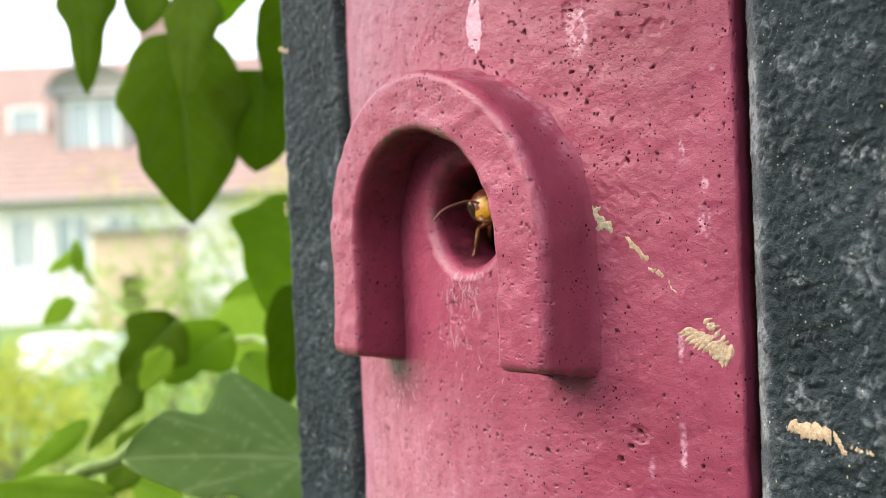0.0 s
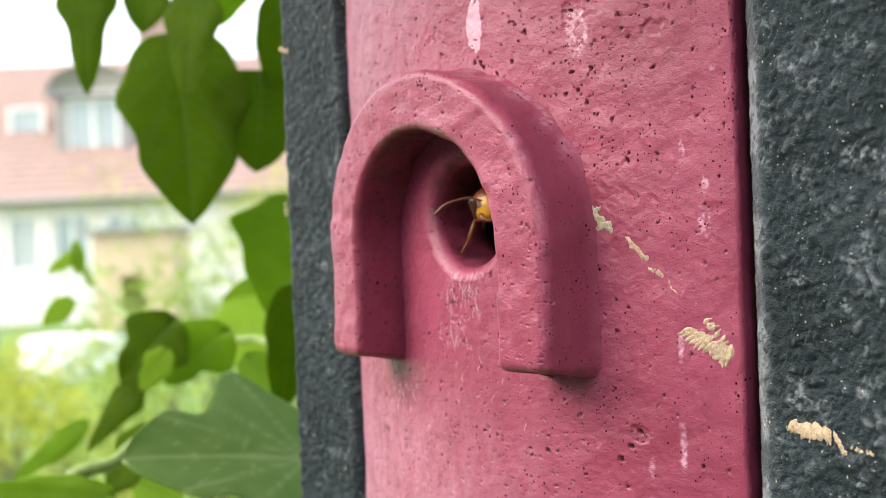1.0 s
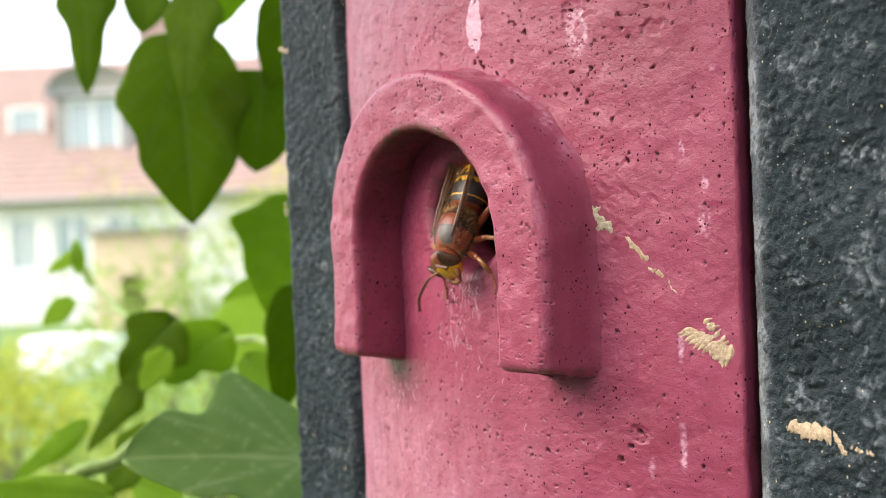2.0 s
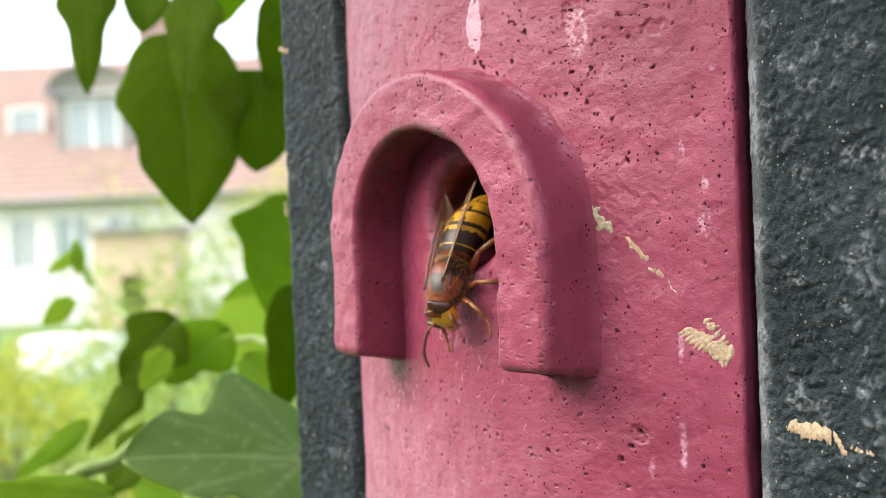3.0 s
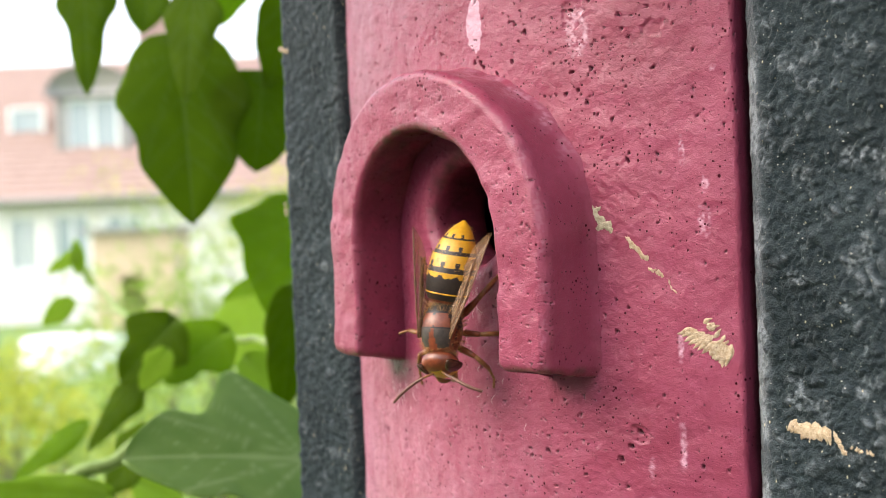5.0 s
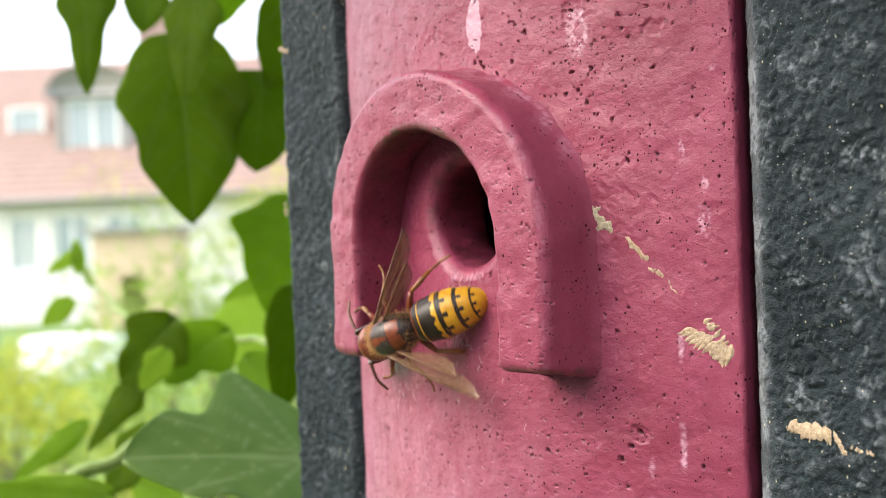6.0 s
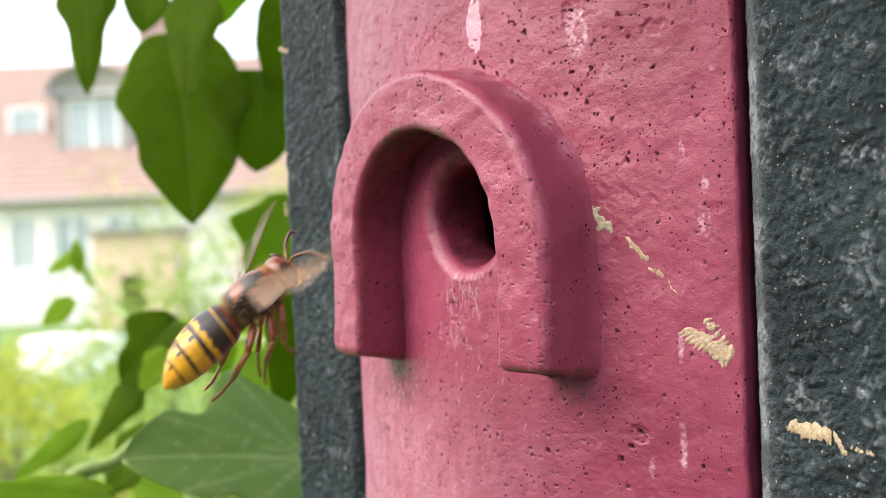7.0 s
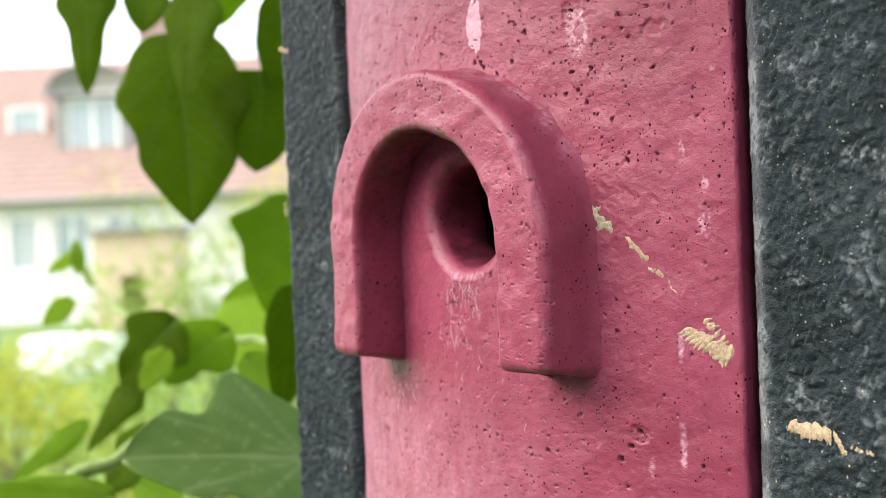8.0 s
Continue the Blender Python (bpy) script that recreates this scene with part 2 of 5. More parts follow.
def front_panel(parent):
    na, nr = 1500, 400
    ang = np.arange(na) / na * math.tau
    side = front_profile(np.array([0.0]))[4] + 0.012
    c, s = np.cos(ang), np.sin(ang)
    reach = np.minimum(side / np.maximum(np.abs(c), 1e-9), np.where(s > 0, HIGH, -LOW) / np.maximum(np.abs(s), 1e-9))
    rows = []
    # tunnel through the panel, from its dark end to the worn funnel of its mouth
    for back, rad in ((0.0165, 1.25), (0.016, 1.06), (0.0152, 1.0), (0.013, 1.0), (0.011, 0.99), (0.009, 0.99), (0.0075, 0.99), (0.006, 0.99), (0.0048, 1.0), (0.0038, 1.005), (0.003, 1.01),
                      (0.0024, 1.025), (0.0019, 1.045), (0.0014, 1.075), (0.001, 1.11), (0.0006, 1.155), (0.0003, 1.2), (0.0001, 1.25), (0.0, 1.3)):
        rows.append((np.full(na, back), np.full(na, rad * HOLE)))
    for k in range(1, nr + 1):
        q = k / nr
        rows.append((np.zeros(na), 1.3 * HOLE + (reach - 1.3 * HOLE) * (0.75 * q + 0.25 * q * q)))
    back = np.concatenate([b for b, _ in rows])
    rad = np.concatenate([r for _, r in rows])
    u, z = rad * np.tile(c, len(rows)), rad * np.tile(s, len(rows))
    x, y, nx, ny, _ = front_profile(u)
    p = np.stack([x, y, z], -1)
    n = np.stack([nx, ny, np.zeros_like(nx)], -1)
    tunnel = step(0.0, 0.002, back)
    inward = np.stack([-np.tile(c, len(rows)), np.zeros_like(x), -np.tile(s, len(rows))], -1)
    n = n * (1 - tunnel[:, None]) + inward * tunnel[:, None]
    p[:, 1] += back
    flat = np.stack([u, z], -1)
    keep = 1 - step(0.0002, 0.001, back)
    d1, k1 = pits(flat, 460, (-0.068, 0.066, LOW, HIGH), 0.00020, 0.00042, 0.0010, 12)
    d2, k2 = pits(flat, 150, (-0.045, 0.05, 0.02, HIGH), 0.00022, 0.0005, 0.0012, 13)
    d3, k3 = pits(flat, 330, (-0.050, 0.035, -0.072, -0.012), 0.00020, 0.00042, 0.0010, 14)
    deep, dirt_shade = np.maximum.reduce([d1, d2, d3]), np.maximum.reduce([k1, k2, k3])
    for cu, cz, size in PORES_ABOVE + PORES_BELOW:
        ru, lean = size * 0.00062, math.sin(cu * 9000)
        g = np.hypot((u - cu + 0.4 * lean * (z - cz)) / ru, (z - cz) / (ru * (1.0 + 0.35 * lean))) * (1.15 + 0.5 * value_noise(p, 0.0009, 17) + 0.25 * value_noise(p, 0.0004, 20))
        deep = np.maximum(deep, (1 - step(0.55, 1.05, g)) * min(0.0016, 2.6 * ru))
        dirt_shade = np.maximum(dirt_shade, (1 - step(0.5, 0.95, g)) * 0.9)
    # a torn blister under the hole and a scabby patch low down
    for cu, cz, ru, rz in ((-0.0040, -0.0205, 0.0019, 0.0034), (0.0440, -0.0440, 0.0022, 0.0018), (0.0500, 0.0345, 0.0026, 0.0018), (0.0325, 0.0405, 0.0026, 0.0040)):
        g = np.hypot((u - cu) / ru, (z - cz) / rz) + 0.45 * value_noise(p, 0.0013, 51) + 0.2 * value_noise(p, 0.0006, 52)
        deep = np.maximum(deep, np.clip(1 - step(0.55, 1.0, g), 0, 1) * 0.00035)
        dirt_shade = np.maximum(dirt_shade, np.exp(-((g - 0.85) / 0.07) ** 2) * step(0.55, 0.72, value_noise(p, 0.0011, 53) * 0.5 + 0.5) * 0.7)
    deep, dirt_shade = deep * keep, dirt_shade * keep
    rim = np.exp(-((rad / HOLE - 1.10) / 0.17) ** 2) * step(-0.009, 0.003, z) * np.clip(0.42 + 0.35 * value_noise(p, 0.003, 57) + 0.25 * value_noise(p, 0.001, 58), 0, 0.8)
    dirt_shade = np.maximum(dirt_shade, rim)
    # the tunnel darkens with depth: shade painted in, mottled with dirt
    soil_shade = step(0.001, 0.006, back) * np.clip(0.62 + 0.5 * value_noise(p, 0.004, 21) + 0.3 * value_noise(p, 0.0012, 22), 0, 0.95)
    dirt_shade = np.maximum(dirt_shade, soil_shade)
    dirt_shade = np.maximum(dirt_shade, step(0.0170, 0.0190, p[:, 1]) * (u > 0.05) * 0.93)          # shade of the gap painted near-black along the east edge
    p += n * (panel_lump(p) - deep)[:, None]
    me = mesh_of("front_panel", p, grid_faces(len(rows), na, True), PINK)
    ring = np.exp(-((rad / HOLE - 1.22) / 0.07) ** 2) * step(0.004, -0.009, z) * step(0.45, 0.75, value_noise(p, 0.0007, 6) * 0.5 + 0.5)
    drip = np.exp(-((u + 0.0005) / 0.006) ** 2) * step(-0.035, -0.014, z) * (z < -0.012) * step(0.62, 0.8, value_noise(p * [1, 1, 0.3], 0.0007, 8) * 0.5 + 0.5)
    # paler towards the west edge: chalking, with side light put into the colour
    left = step(-0.02, -0.060, u) * (0.16 + 0.10 * value_noise(p, 0.004, 9))
    scuff = np.zeros(len(p))
    for cu, cz, ru, rz in SCUFFS:
        g = np.hypot((u - cu) / ru, (z - cz) / rz)
        scuff = np.maximum(scuff, (1 - step(0.6, 1.2, g + 0.35 * value_noise(p, 0.0006, 18))) * np.clip(0.30 + 0.35 * value_noise(p, 0.0009, 19) + 0.55 * value_noise(p, 0.00045, 23), 0, 1))
    blot = np.hypot((u - 0.0062) / (0.0026 + 0.07 * np.maximum(z - 0.041, 0) * -1), (z - 0.0408) / 0.0062)
    scuff = np.maximum(scuff, (1 - step(0.9, 1.0, blot + 0.22 * value_noise(p, 0.002, 16) + 0.12 * value_noise(p, 0.0007, 24))) * (0.78 + 0.12 * value_noise(p, 0.003, 25)))
    # dust low on the front, strengthened to paint in the pale sheen there
    dust_sheen = step(-0.030, -0.062, z) * step(0.05, -0.03, u) * np.clip(0.24 + 0.16 * value_noise(p * [1, 1, 0.45], 0.0030, 61) + 0.10 * value_noise(p, 0.0010, 62), 0, 0.4)
    set_attr(me, "chalk_light", np.clip(np.maximum(0.08 * ring + 0.6 * drip + left + dust_sheen, scuff), 0, 0.95))
    set_attr(me, "dirt_shade", dirt_shade)
    set_attr(me, "moss_shade", np.exp(-((u + 0.030) / 0.005) ** 2 - ((z + 0.0355) / 0.003) ** 2) * (0.36 + 0.3 * value_noise(p, 0.001, 10)))
    return part("front_panel", me, parent, "convex rose-pink painted front full of small blow-holes")


def panel_rest(name, z0, z1, parent):
    """The plain continuation of the front above or below."""
    us = np.linspace(-0.0775, 0.0735, 90)
    x, y, _, _, _ = front_profile(us)
    rows = []
    for z in np.linspace(z0, z1, 30):
        rows.append(np.stack([x, y, np.full_like(x, z)], -1))
    p = np.concatenate(rows)
    me = mesh_of(name, p, grid_faces(30, 90), PINK)
    for a in ("chalk_light", "dirt_shade", "moss_shade"):
        set_attr(me, a, np.zeros(len(p)))
    return part(name, me, parent)


def entrance_hood(parent):
    inner, outer, top, bottom, out, shift = 0.02407, 0.03688, -0.00546, -0.0313, 0.01226, -0.0018
    mid, half = (inner + outer) / 2, (outer - inner) / 2
    legs, arc = 150, 300
    rnd = 0.0022
    path = []
    for k in range(legs):
        path.append((-mid, bottom + (top - bottom) * k / legs, -1.0, 0.0))
    for k in range(arc + 1):
        a = math.pi * (1 - k / arc)
        path.append((mid * math.cos(a), top + mid * math.sin(a), math.cos(a), math.sin(a)))
    for k in range(1, legs + 1):
        path.append((mid, top + (bottom - top) * k / legs, 1.0, 0.0))
    # section: way across the rib (-1 inner, 1 outer) and way out (0 at the panel, 1 at its face)
    sec = [(-1.0, -0.25 + 1.09 * k / 46) for k in range(46)]
    sec += [(-1 + 0.24 * (1 - math.cos(a)), 0.84 + 0.16 * math.sin(a)) for a in (math.pi / 2 * k / 12 for k in range(1, 13))]
    sec += [(-0.76 + 1.42 * k / 44, 1.0) for k in range(1, 44)]
    sec += [(1 - 0.34 * (1 - math.cos(a)), 0.80 + 0.20 * math.sin(a)) for a in (math.pi / 2 * (1 - k / 16) for k in range(17))]
    sec += [(1.0 + 0.10 * max(0, 0.2 - v) ** 2 / 0.04, v) for v in (0.80 - 1.05 * k / 46 for k in range(1, 47))]
    sec = np.array(sec)
    rows, nrm = [], []
    length = np.cumsum([0] + [math.dist(a[:2], b[:2]) for a, b in zip(path, path[1:])])
    ends = []
    for k, (px, pz, nx, nz) in enumerate(path):
        e = min(length[k], length[-1] - length[k])
        ends.append(e)
        tuck = 1 - math.sqrt(max(0.0, 1 - (1 - min(e / rnd, 1)) ** 2)) if e < rnd else 0.0
        w = half * (1 - 0.30 * tuck) * sec[:, 0]
        x, z = px + nx * w + shift, pz + nz * w
        face = -out + 0.2487 - np.sqrt(0.2487 ** 2 - (x - shift) ** 2)
        base = CURVE - np.sqrt(CURVE ** 2 - x ** 2)
        d = sec[:, 1] * (1 - 0.16 * tuck)
        y = base + (face - base) * d
        z = z - 0.0021 * (1 - np.clip(sec[:, 1], 0, 1)) * (1 - step(0.0, 0.008, np.full_like(x, e)))
        rows.append(np.stack([x, y, z], -1))
    p = np.array(rows)
    du, dv = np.gradient(p, axis=0), np.gradient(p, axis=1)
    n = np.cross(du, dv)
    n /= np.linalg.norm(n, axis=2, keepdims=True) + 1e-12
    shape = p.shape[:2]
    q, n = p.reshape(-1, 3), n.reshape(-1, 3)
    if (n.reshape(*shape, 3)[shape[0] // 2, 75][1]) > 0:
        n = -n
    along = np.repeat(length, shape[1])
    across = np.tile(np.cumsum(np.r_[0, np.hypot(np.diff(sec[:, 0]) * half, np.diff(sec[:, 1]) * out * 1.3)]), shape[0])
    deep, dirt_shade = pits(np.stack([along, across], -1), 640, (0.0, length[-1], 0.008, 0.034), 0.00014, 0.00034, 0.0006, 21)
    lump = value_noise(q, 0.007, 31) * 0.00036 + value_noise(q, 0.003, 32) * 0.00020 + value_noise(q, 0.0014, 33) * 0.00006
    q = q + n * (lump - deep)[:, None]
    faces = grid_faces(*shape)
    m = shape[1]
    verts = q
    faces += [list(range(m)), [(shape[0] - 1) * m + k for k in range(m)][::-1]]
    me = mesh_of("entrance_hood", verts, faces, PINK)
    v = np.tile(sec[:, 1], shape[0])
    w = np.tile(sec[:, 0], shape[0])
    ridge = np.exp(-((v - 0.95) / 0.05) ** 2) * step(0.55, 0.8, w) * step(-0.01, 0.01, q[:, 0]) * step(0.45, 0.7, value_noise(q, 0.002, 34) * 0.5 + 0.5)
    crown = np.exp(-((v - 0.15) / 0.22) ** 2) * (w > 0.9) * step(0.005, 0.02, q[:, 2]) * step(0.3, 0.7, value_noise(q, 0.0025, 35) * 0.5 + 0.55)
    left = step(-0.02, -0.038, q[:, 0]) * (v > 0.8) * 0.06
    set_attr(me, "chalk_light", np.clip(0.14 * ridge * step(0.4, 0.6, value_noise(q, 0.0005, 37) * 0.5 + 0.5) + 0.34 * crown * (0.3 + step(0.45, 0.65, value_noise(q, 0.0006, 38) * 0.5 + 0.5)) + left, 0, 0.8))
    # grime under the arch, deepened with painted-in shade, more so higher up
    grime_shade = step(-0.55, -0.95, w) * step(1.02, 0.80, v) * (0.22 + 0.42 * step(-0.012, 0.016, q[:, 2])) * np.clip(0.9 + 0.5 * value_noise(q, 0.0035, 55) + 0.25 * value_noise(q, 0.0012, 56), 0.2, 1.3)
    set_attr(me, "dirt_shade", np.clip(np.maximum(dirt_shade, grime_shade), 0, 0.95))
    # brown line on the legs' lower edge, painted for the shadow line there
    low = 0.55 * np.exp(-((q[:, 2] - bottom) / 0.0009) ** 2) * step(0.3, 0.7, value_noise(q, 0.003, 36) * 0.5 + 0.5)
    # brown cobweb stain under the arch top, also painting in some shade
    web_shade = (w < -0.7) * (v > 0.5) * np.exp(-((q[:, 2] - top - inner) / 0.005) ** 2) * np.clip(0.35 + 0.4 * value_noise(q, 0.002, 39), 0, 0.7)
    set_attr(me, "moss_shade", np.clip(low + web_shade, 0, 0.9))
    return part("entrance_hood", me, parent, "arched hood cast round the entrance hole")


FACE_EAST, FACE_WEST = 0.0128, 0.0163      # how far the two side walls stand back


def cast_body(parent):
    outer, back, r = 0.0985, 0.135, 0.0016
    def plan(sign):
        inner, wide, deep, face = (0.0659, 0.0040, 0.0024, FACE_EAST) if sign > 0 else (0.0674, 0.0031, 0.0036, FACE_WEST)
        pts = [(inner, 0.060), (inner, face + deep + 0.0006)]
        for k in range(1, 8):
            a = math.pi / 2 * k / 8
            pts.append((inner + wide * (0.35 * (1 - math.cos(a)) + 0.65 * k / 8), face + deep * (0.5 * (1 - math.sin(a)) + 0.5 * (1 - k / 8))))
        pts += [(inner + wide, face), (outer - r, face)]
        for k in range(1, 6):
            a = math.pi / 2 * k / 6
            pts.append((outer - r + r * math.sin(a), face + r * (1 - math.cos(a))))
        pts += [(outer, face + r), (outer, back)]
        fine = []
        for (x0, y0), (x1, y1) in zip(pts, pts[1:]):
            steps = max(1, int(math.dist((x0, y0), (x1, y1)) / (0.00025 if y0 < 0.03 and y1 < 0.035 else 0.003)))
            fine += [(x0 + (x1 - x0) * k / steps, y0 + (y1 - y0) * k / steps) for k in range(steps)]
        return [(sign * x, y) for x, y in fine + [pts[-1]]]
    zs = np.r_[np.linspace(-0.17, -0.091, 12), np.arange(-0.090, 0.076, 0.00027), np.linspace(0.0765, 0.13, 10)]
    for sign, name in ((1, "side_wall"), (-1, "side_wall")):
        pl = np.array(plan(sign))
        p = np.concatenate([np.c_[pl, np.full(len(pl), z)] for z in zs])
        d = np.gradient(pl, axis=0)
        n = np.c_[d[:, 1], -d[:, 0], np.zeros(len(pl))] * sign
        n /= np.linalg.norm(n, axis=1, keepdims=True)
        n = np.tile(n, (len(zs), 1))
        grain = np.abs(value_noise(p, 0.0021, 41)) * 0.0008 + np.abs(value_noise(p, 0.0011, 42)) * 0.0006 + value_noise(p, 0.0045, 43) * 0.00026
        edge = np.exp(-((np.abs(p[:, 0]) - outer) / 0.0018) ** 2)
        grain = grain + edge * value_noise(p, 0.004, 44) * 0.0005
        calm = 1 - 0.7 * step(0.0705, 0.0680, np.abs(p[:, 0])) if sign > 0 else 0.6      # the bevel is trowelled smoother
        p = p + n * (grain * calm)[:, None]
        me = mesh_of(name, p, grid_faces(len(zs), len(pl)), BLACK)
        rim = np.exp(-((np.abs(p[:, 0]) - (0.0680 if sign > 0 else 0.0708)) / (0.0019 if sign > 0 else 0.0013)) ** 2) * (p[:, 1] < 0.022)
        chalk_light = rim * step(0.35, 0.75, value_noise(p * [1, 1, 0.6], 0.0035, 45) * 0.5 + 0.5) * np.clip(0.75 + 1.2 * value_noise(p, 0.0007, 47), 0, 1.4) * (1.1 if sign > 0 else 0.3)
        chalk_light += step(0.66, 0.86, value_noise(p, 0.0034, 46) * 0.5 + 0.5) * np.clip(0.25 + 1.1 * value_noise(p, 0.0006, 48), 0, 1.0) * (0.8 if sign > 0 else 0.55)
        # the east bevel is evenly paled: sky light put into its colour
        chalk_light += rim * (0.32 if sign > 0 else 0.0)
        # the raised grain is painted paler, as lit lumps, more on the east wall
        lit_grain = step(0.00055, 0.0012, grain) * np.clip(0.45 + 0.6 * value_noise(p, 0.006, 63) + 0.4 * value_noise(p, 0.0005, 64), 0, 1) * (0.75 if sign > 0 else 0.24)
        set_attr(me, "chalk_light", np.clip(np.maximum(chalk_light, lit_grain) + edge * (0.25 if sign > 0 else 0.06), 0, 1))
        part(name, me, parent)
    # the top's overhang is unseen, added to shade the upper front
    for name, piece in (("back_wall", box_piece(-0.098, 0.098, 0.132, 0.145, -0.17, 0.13)),
                        ("top_wall", box_piece(-0.104, 0.104, -0.078, 0.1345, 0.1305, 0.150)),
                        ("bottom_wall", box_piece(-0.099, 0.099, 0.0175, 0.1345, -0.185, -0.1705))):
        me = mesh_of(name, *piece, BLACK, smooth=False)
        set_attr(me, "chalk_light", np.zeros(8))
        part(name, me, parent)


def nest_box():
    box = new("nest_box")
    box.matrix_basis = pose(0, 0, MOUNT)
    tagged(box, "black rough-cast nest box with pink front and arched entrance hood", "nest box")
    cast_body(box)
    panel = front_panel(box)
    panel_rest("upper_front", HIGH - 0.0002, 0.1295, box)
    panel_rest("lower_front", -0.1695, LOW + 0.0002, box)
    entrance_hood(panel)
    return box, panel


BOX, PANEL = nest_box()


def on_front(u, z, lift):
    x, y, nx, ny, _ = front_profile(np.array([u]))
    p = np.array([[x[0], y[0], z]])
    h = float(panel_lump(p)[0]) + lift
    return Vector((x[0] + nx[0] * h, y[0] + ny[0] * h, z))


def on_side(u, z, lift):
    return Vector((u, (FACE_EAST if u > 0 else FACE_WEST) - 0.0006 - lift, z))


def crust(place, u, z, lobes, seed, mat, label):
    """A dried crust of finger-like lobes; lobes: rows of (du, dz, length, width, angle) in millimetres and degrees."""
    g = random.Random(seed)
    for du, dz, length, width, angle in lobes:
        c, s = math.cos(radians(angle)), math.sin(radians(angle))
        verts, n, m = [], 10, 7
        ph = g.uniform(0, 6)
        width *= 0.85
        for i in range(n):
            a = i / (n - 1)
            w = width * (1.15 * (1 - a) ** 0.55 * min(1.0, 0.35 + 3 * a)) * (1 + 0.22 * math.sin(9 * a + ph)) * 0.62
            for j in range(m):
                q = j / (m - 1) * 2 - 1
                lx, ly = (a - 0.5) * length, w * q * (1 + 0.25 * g.random()) + 0.12 * width * math.sin(5 * a + ph)
                high = (0.00022 + 0.00008 * math.cos(9 * q + ph)) * max(0.0, 1 - q ** 4) * (0.25 + 0.75 * math.sin(math.pi * min(max(a, 0.04), 0.96))) * (1 + 0.3 * g.random()) - 0.00014
                verts.append(place(u + (du + lx * c - ly * s) * 0.001, z + (dz + lx * s + ly * c) * 0.001, high + 0.00012))
        part("crust_flake", mesh_of("crust_flake", verts, grid_faces(n, m), mat), BOX if place is on_side else PANEL, label)


def fan(count, reach, spread, start, length, width, seed, back=False):
    """Lobes side by side along a slanting line, like the fringe of a feather."""
    g = random.Random(seed)
    rows = []
    for k in range(count):
        q = k / max(1, count - 1) - 0.5
        rows.append((reach[0] * q + g.gauss(0, 0.15), reach[1] * q + g.gauss(0, 0.15), length * g.uniform(0.7, 1.15), width * g.uniform(0.8, 1.2), start + spread * q + g.gauss(0, 7)))
    return rows


PALE = "pale straw-coloured dried crust"
crust(on_front, 0.0582, -0.0262, fan(12, (8.2, -4.6), 70, 228, 4.2, 1.25, 3) + fan(8, (6.0, -5.2), 50, 40, 2.2, 0.9, 4), 5, FIBRE, PALE)
crust(on_front, 0.0600, -0.0236, fan(6, (3.2, -4.6), 40, 35, 2.2, 0.95, 6), 6, FIBRE, PALE)
crust(on_front, 0.0447, -0.0077, fan(5, (2.6, -2.6), 30, 125, 2.6, 0.9, 7) + fan(4, (3.6, -3.4), 30, 150, 1.6, 0.7, 8), 7, FIBRE, PALE)
crust(on_front, 0.0488, -0.0122, fan(5, (2.4, -1.0), 120, 60, 1.2, 0.6, 9), 8, FIBRE, PALE)
crust(on_front, 0.0518, -0.0152, fan(3, (0.9, -2.2), 40, 110, 1.1, 0.45, 10), 9, FIBRE, PALE)
crust(on_front, 0.0366, -0.0015, fan(9, (4.4, -4.4), 90, 120, 2.6, 1.5, 11) + fan(4, (-0.5, 3.4), 60, 100, 1.6, 1.0, 12), 10, OLD_FIBRE, "grey-green mossy crust")
crust(on_side, 0.0786, -0.0402, fan(13, (7.0, -0.8), 70, 250, 3.4, 1.2, 13) + fan(9, (6.0, -0.6), 60, 80, 2.6, 1.1, 14), 11, FIBRE, PALE)
crust(on_side, 0.0844, -0.0418, fan(4, (1.4, -2.6), 40, 120, 1.8, 0.9, 15), 12, FIBRE, PALE)
crust(on_side, 0.0888, -0.0424, fan(6, (3.4, -0.6), 60, 80, 1.4, 0.7, 16), 13, FIBRE, PALE)
crust(on_side, -0.0960, 0.0498, fan(5, (3.2, -1.0), 60, 60, 1.6, 0.9, 17), 14, FIBRE, PALE)
crust(on_side, -0.0985, 0.0043, fan(4, (0.6, -2.6), 60, 60, 1.4, 0.8, 18), 15, FIBRE, PALE)


def cobweb(name, starts, label):
    """Fine torn threads of silk and fluff lying on the front; starts: rows of (u, z, spread u, spread z, count)."""
    g = random.Random(31)
    for u, z, su, sz, count in starts:
        threads = []
        for _ in range(count):
            a, b = u + g.gauss(0, su), z + g.gauss(0, sz)
            way, run = g.gauss(-math.pi / 2, 0.5), g.uniform(0.0008, 0.0028)
            pts = []
            for k in range(4):
                q = k / 3
                pts.append(on_front(a + run * q * math.cos(way) + g.gauss(0, 0.0002), b + run * q * math.sin(way) + g.gauss(0, 0.0002), 0.00012 + 0.0005 * math.sin(math.pi * q) * g.random()))
            threads.append(tube(smooth_path(pts, 4), 0.000030, 4))
        tagged(part(name, mesh_of(name, *join(*threads), SILK), PANEL, label), kind="stuff")


SILK = simple("silk", (0.55, 0.48, 0.46), (0.75, 0.70, 0.68), 800, 0.6)
cobweb("cobweb", ((-0.001, -0.0155, 0.0030, 0.0015, 34), (-0.003, -0.024, 0.0035, 0.0050, 34), (-0.028, -0.040, 0.0035, 0.0035, 16), (0.004, -0.036, 0.008, 0.006, 9)), "torn grey silk threads")


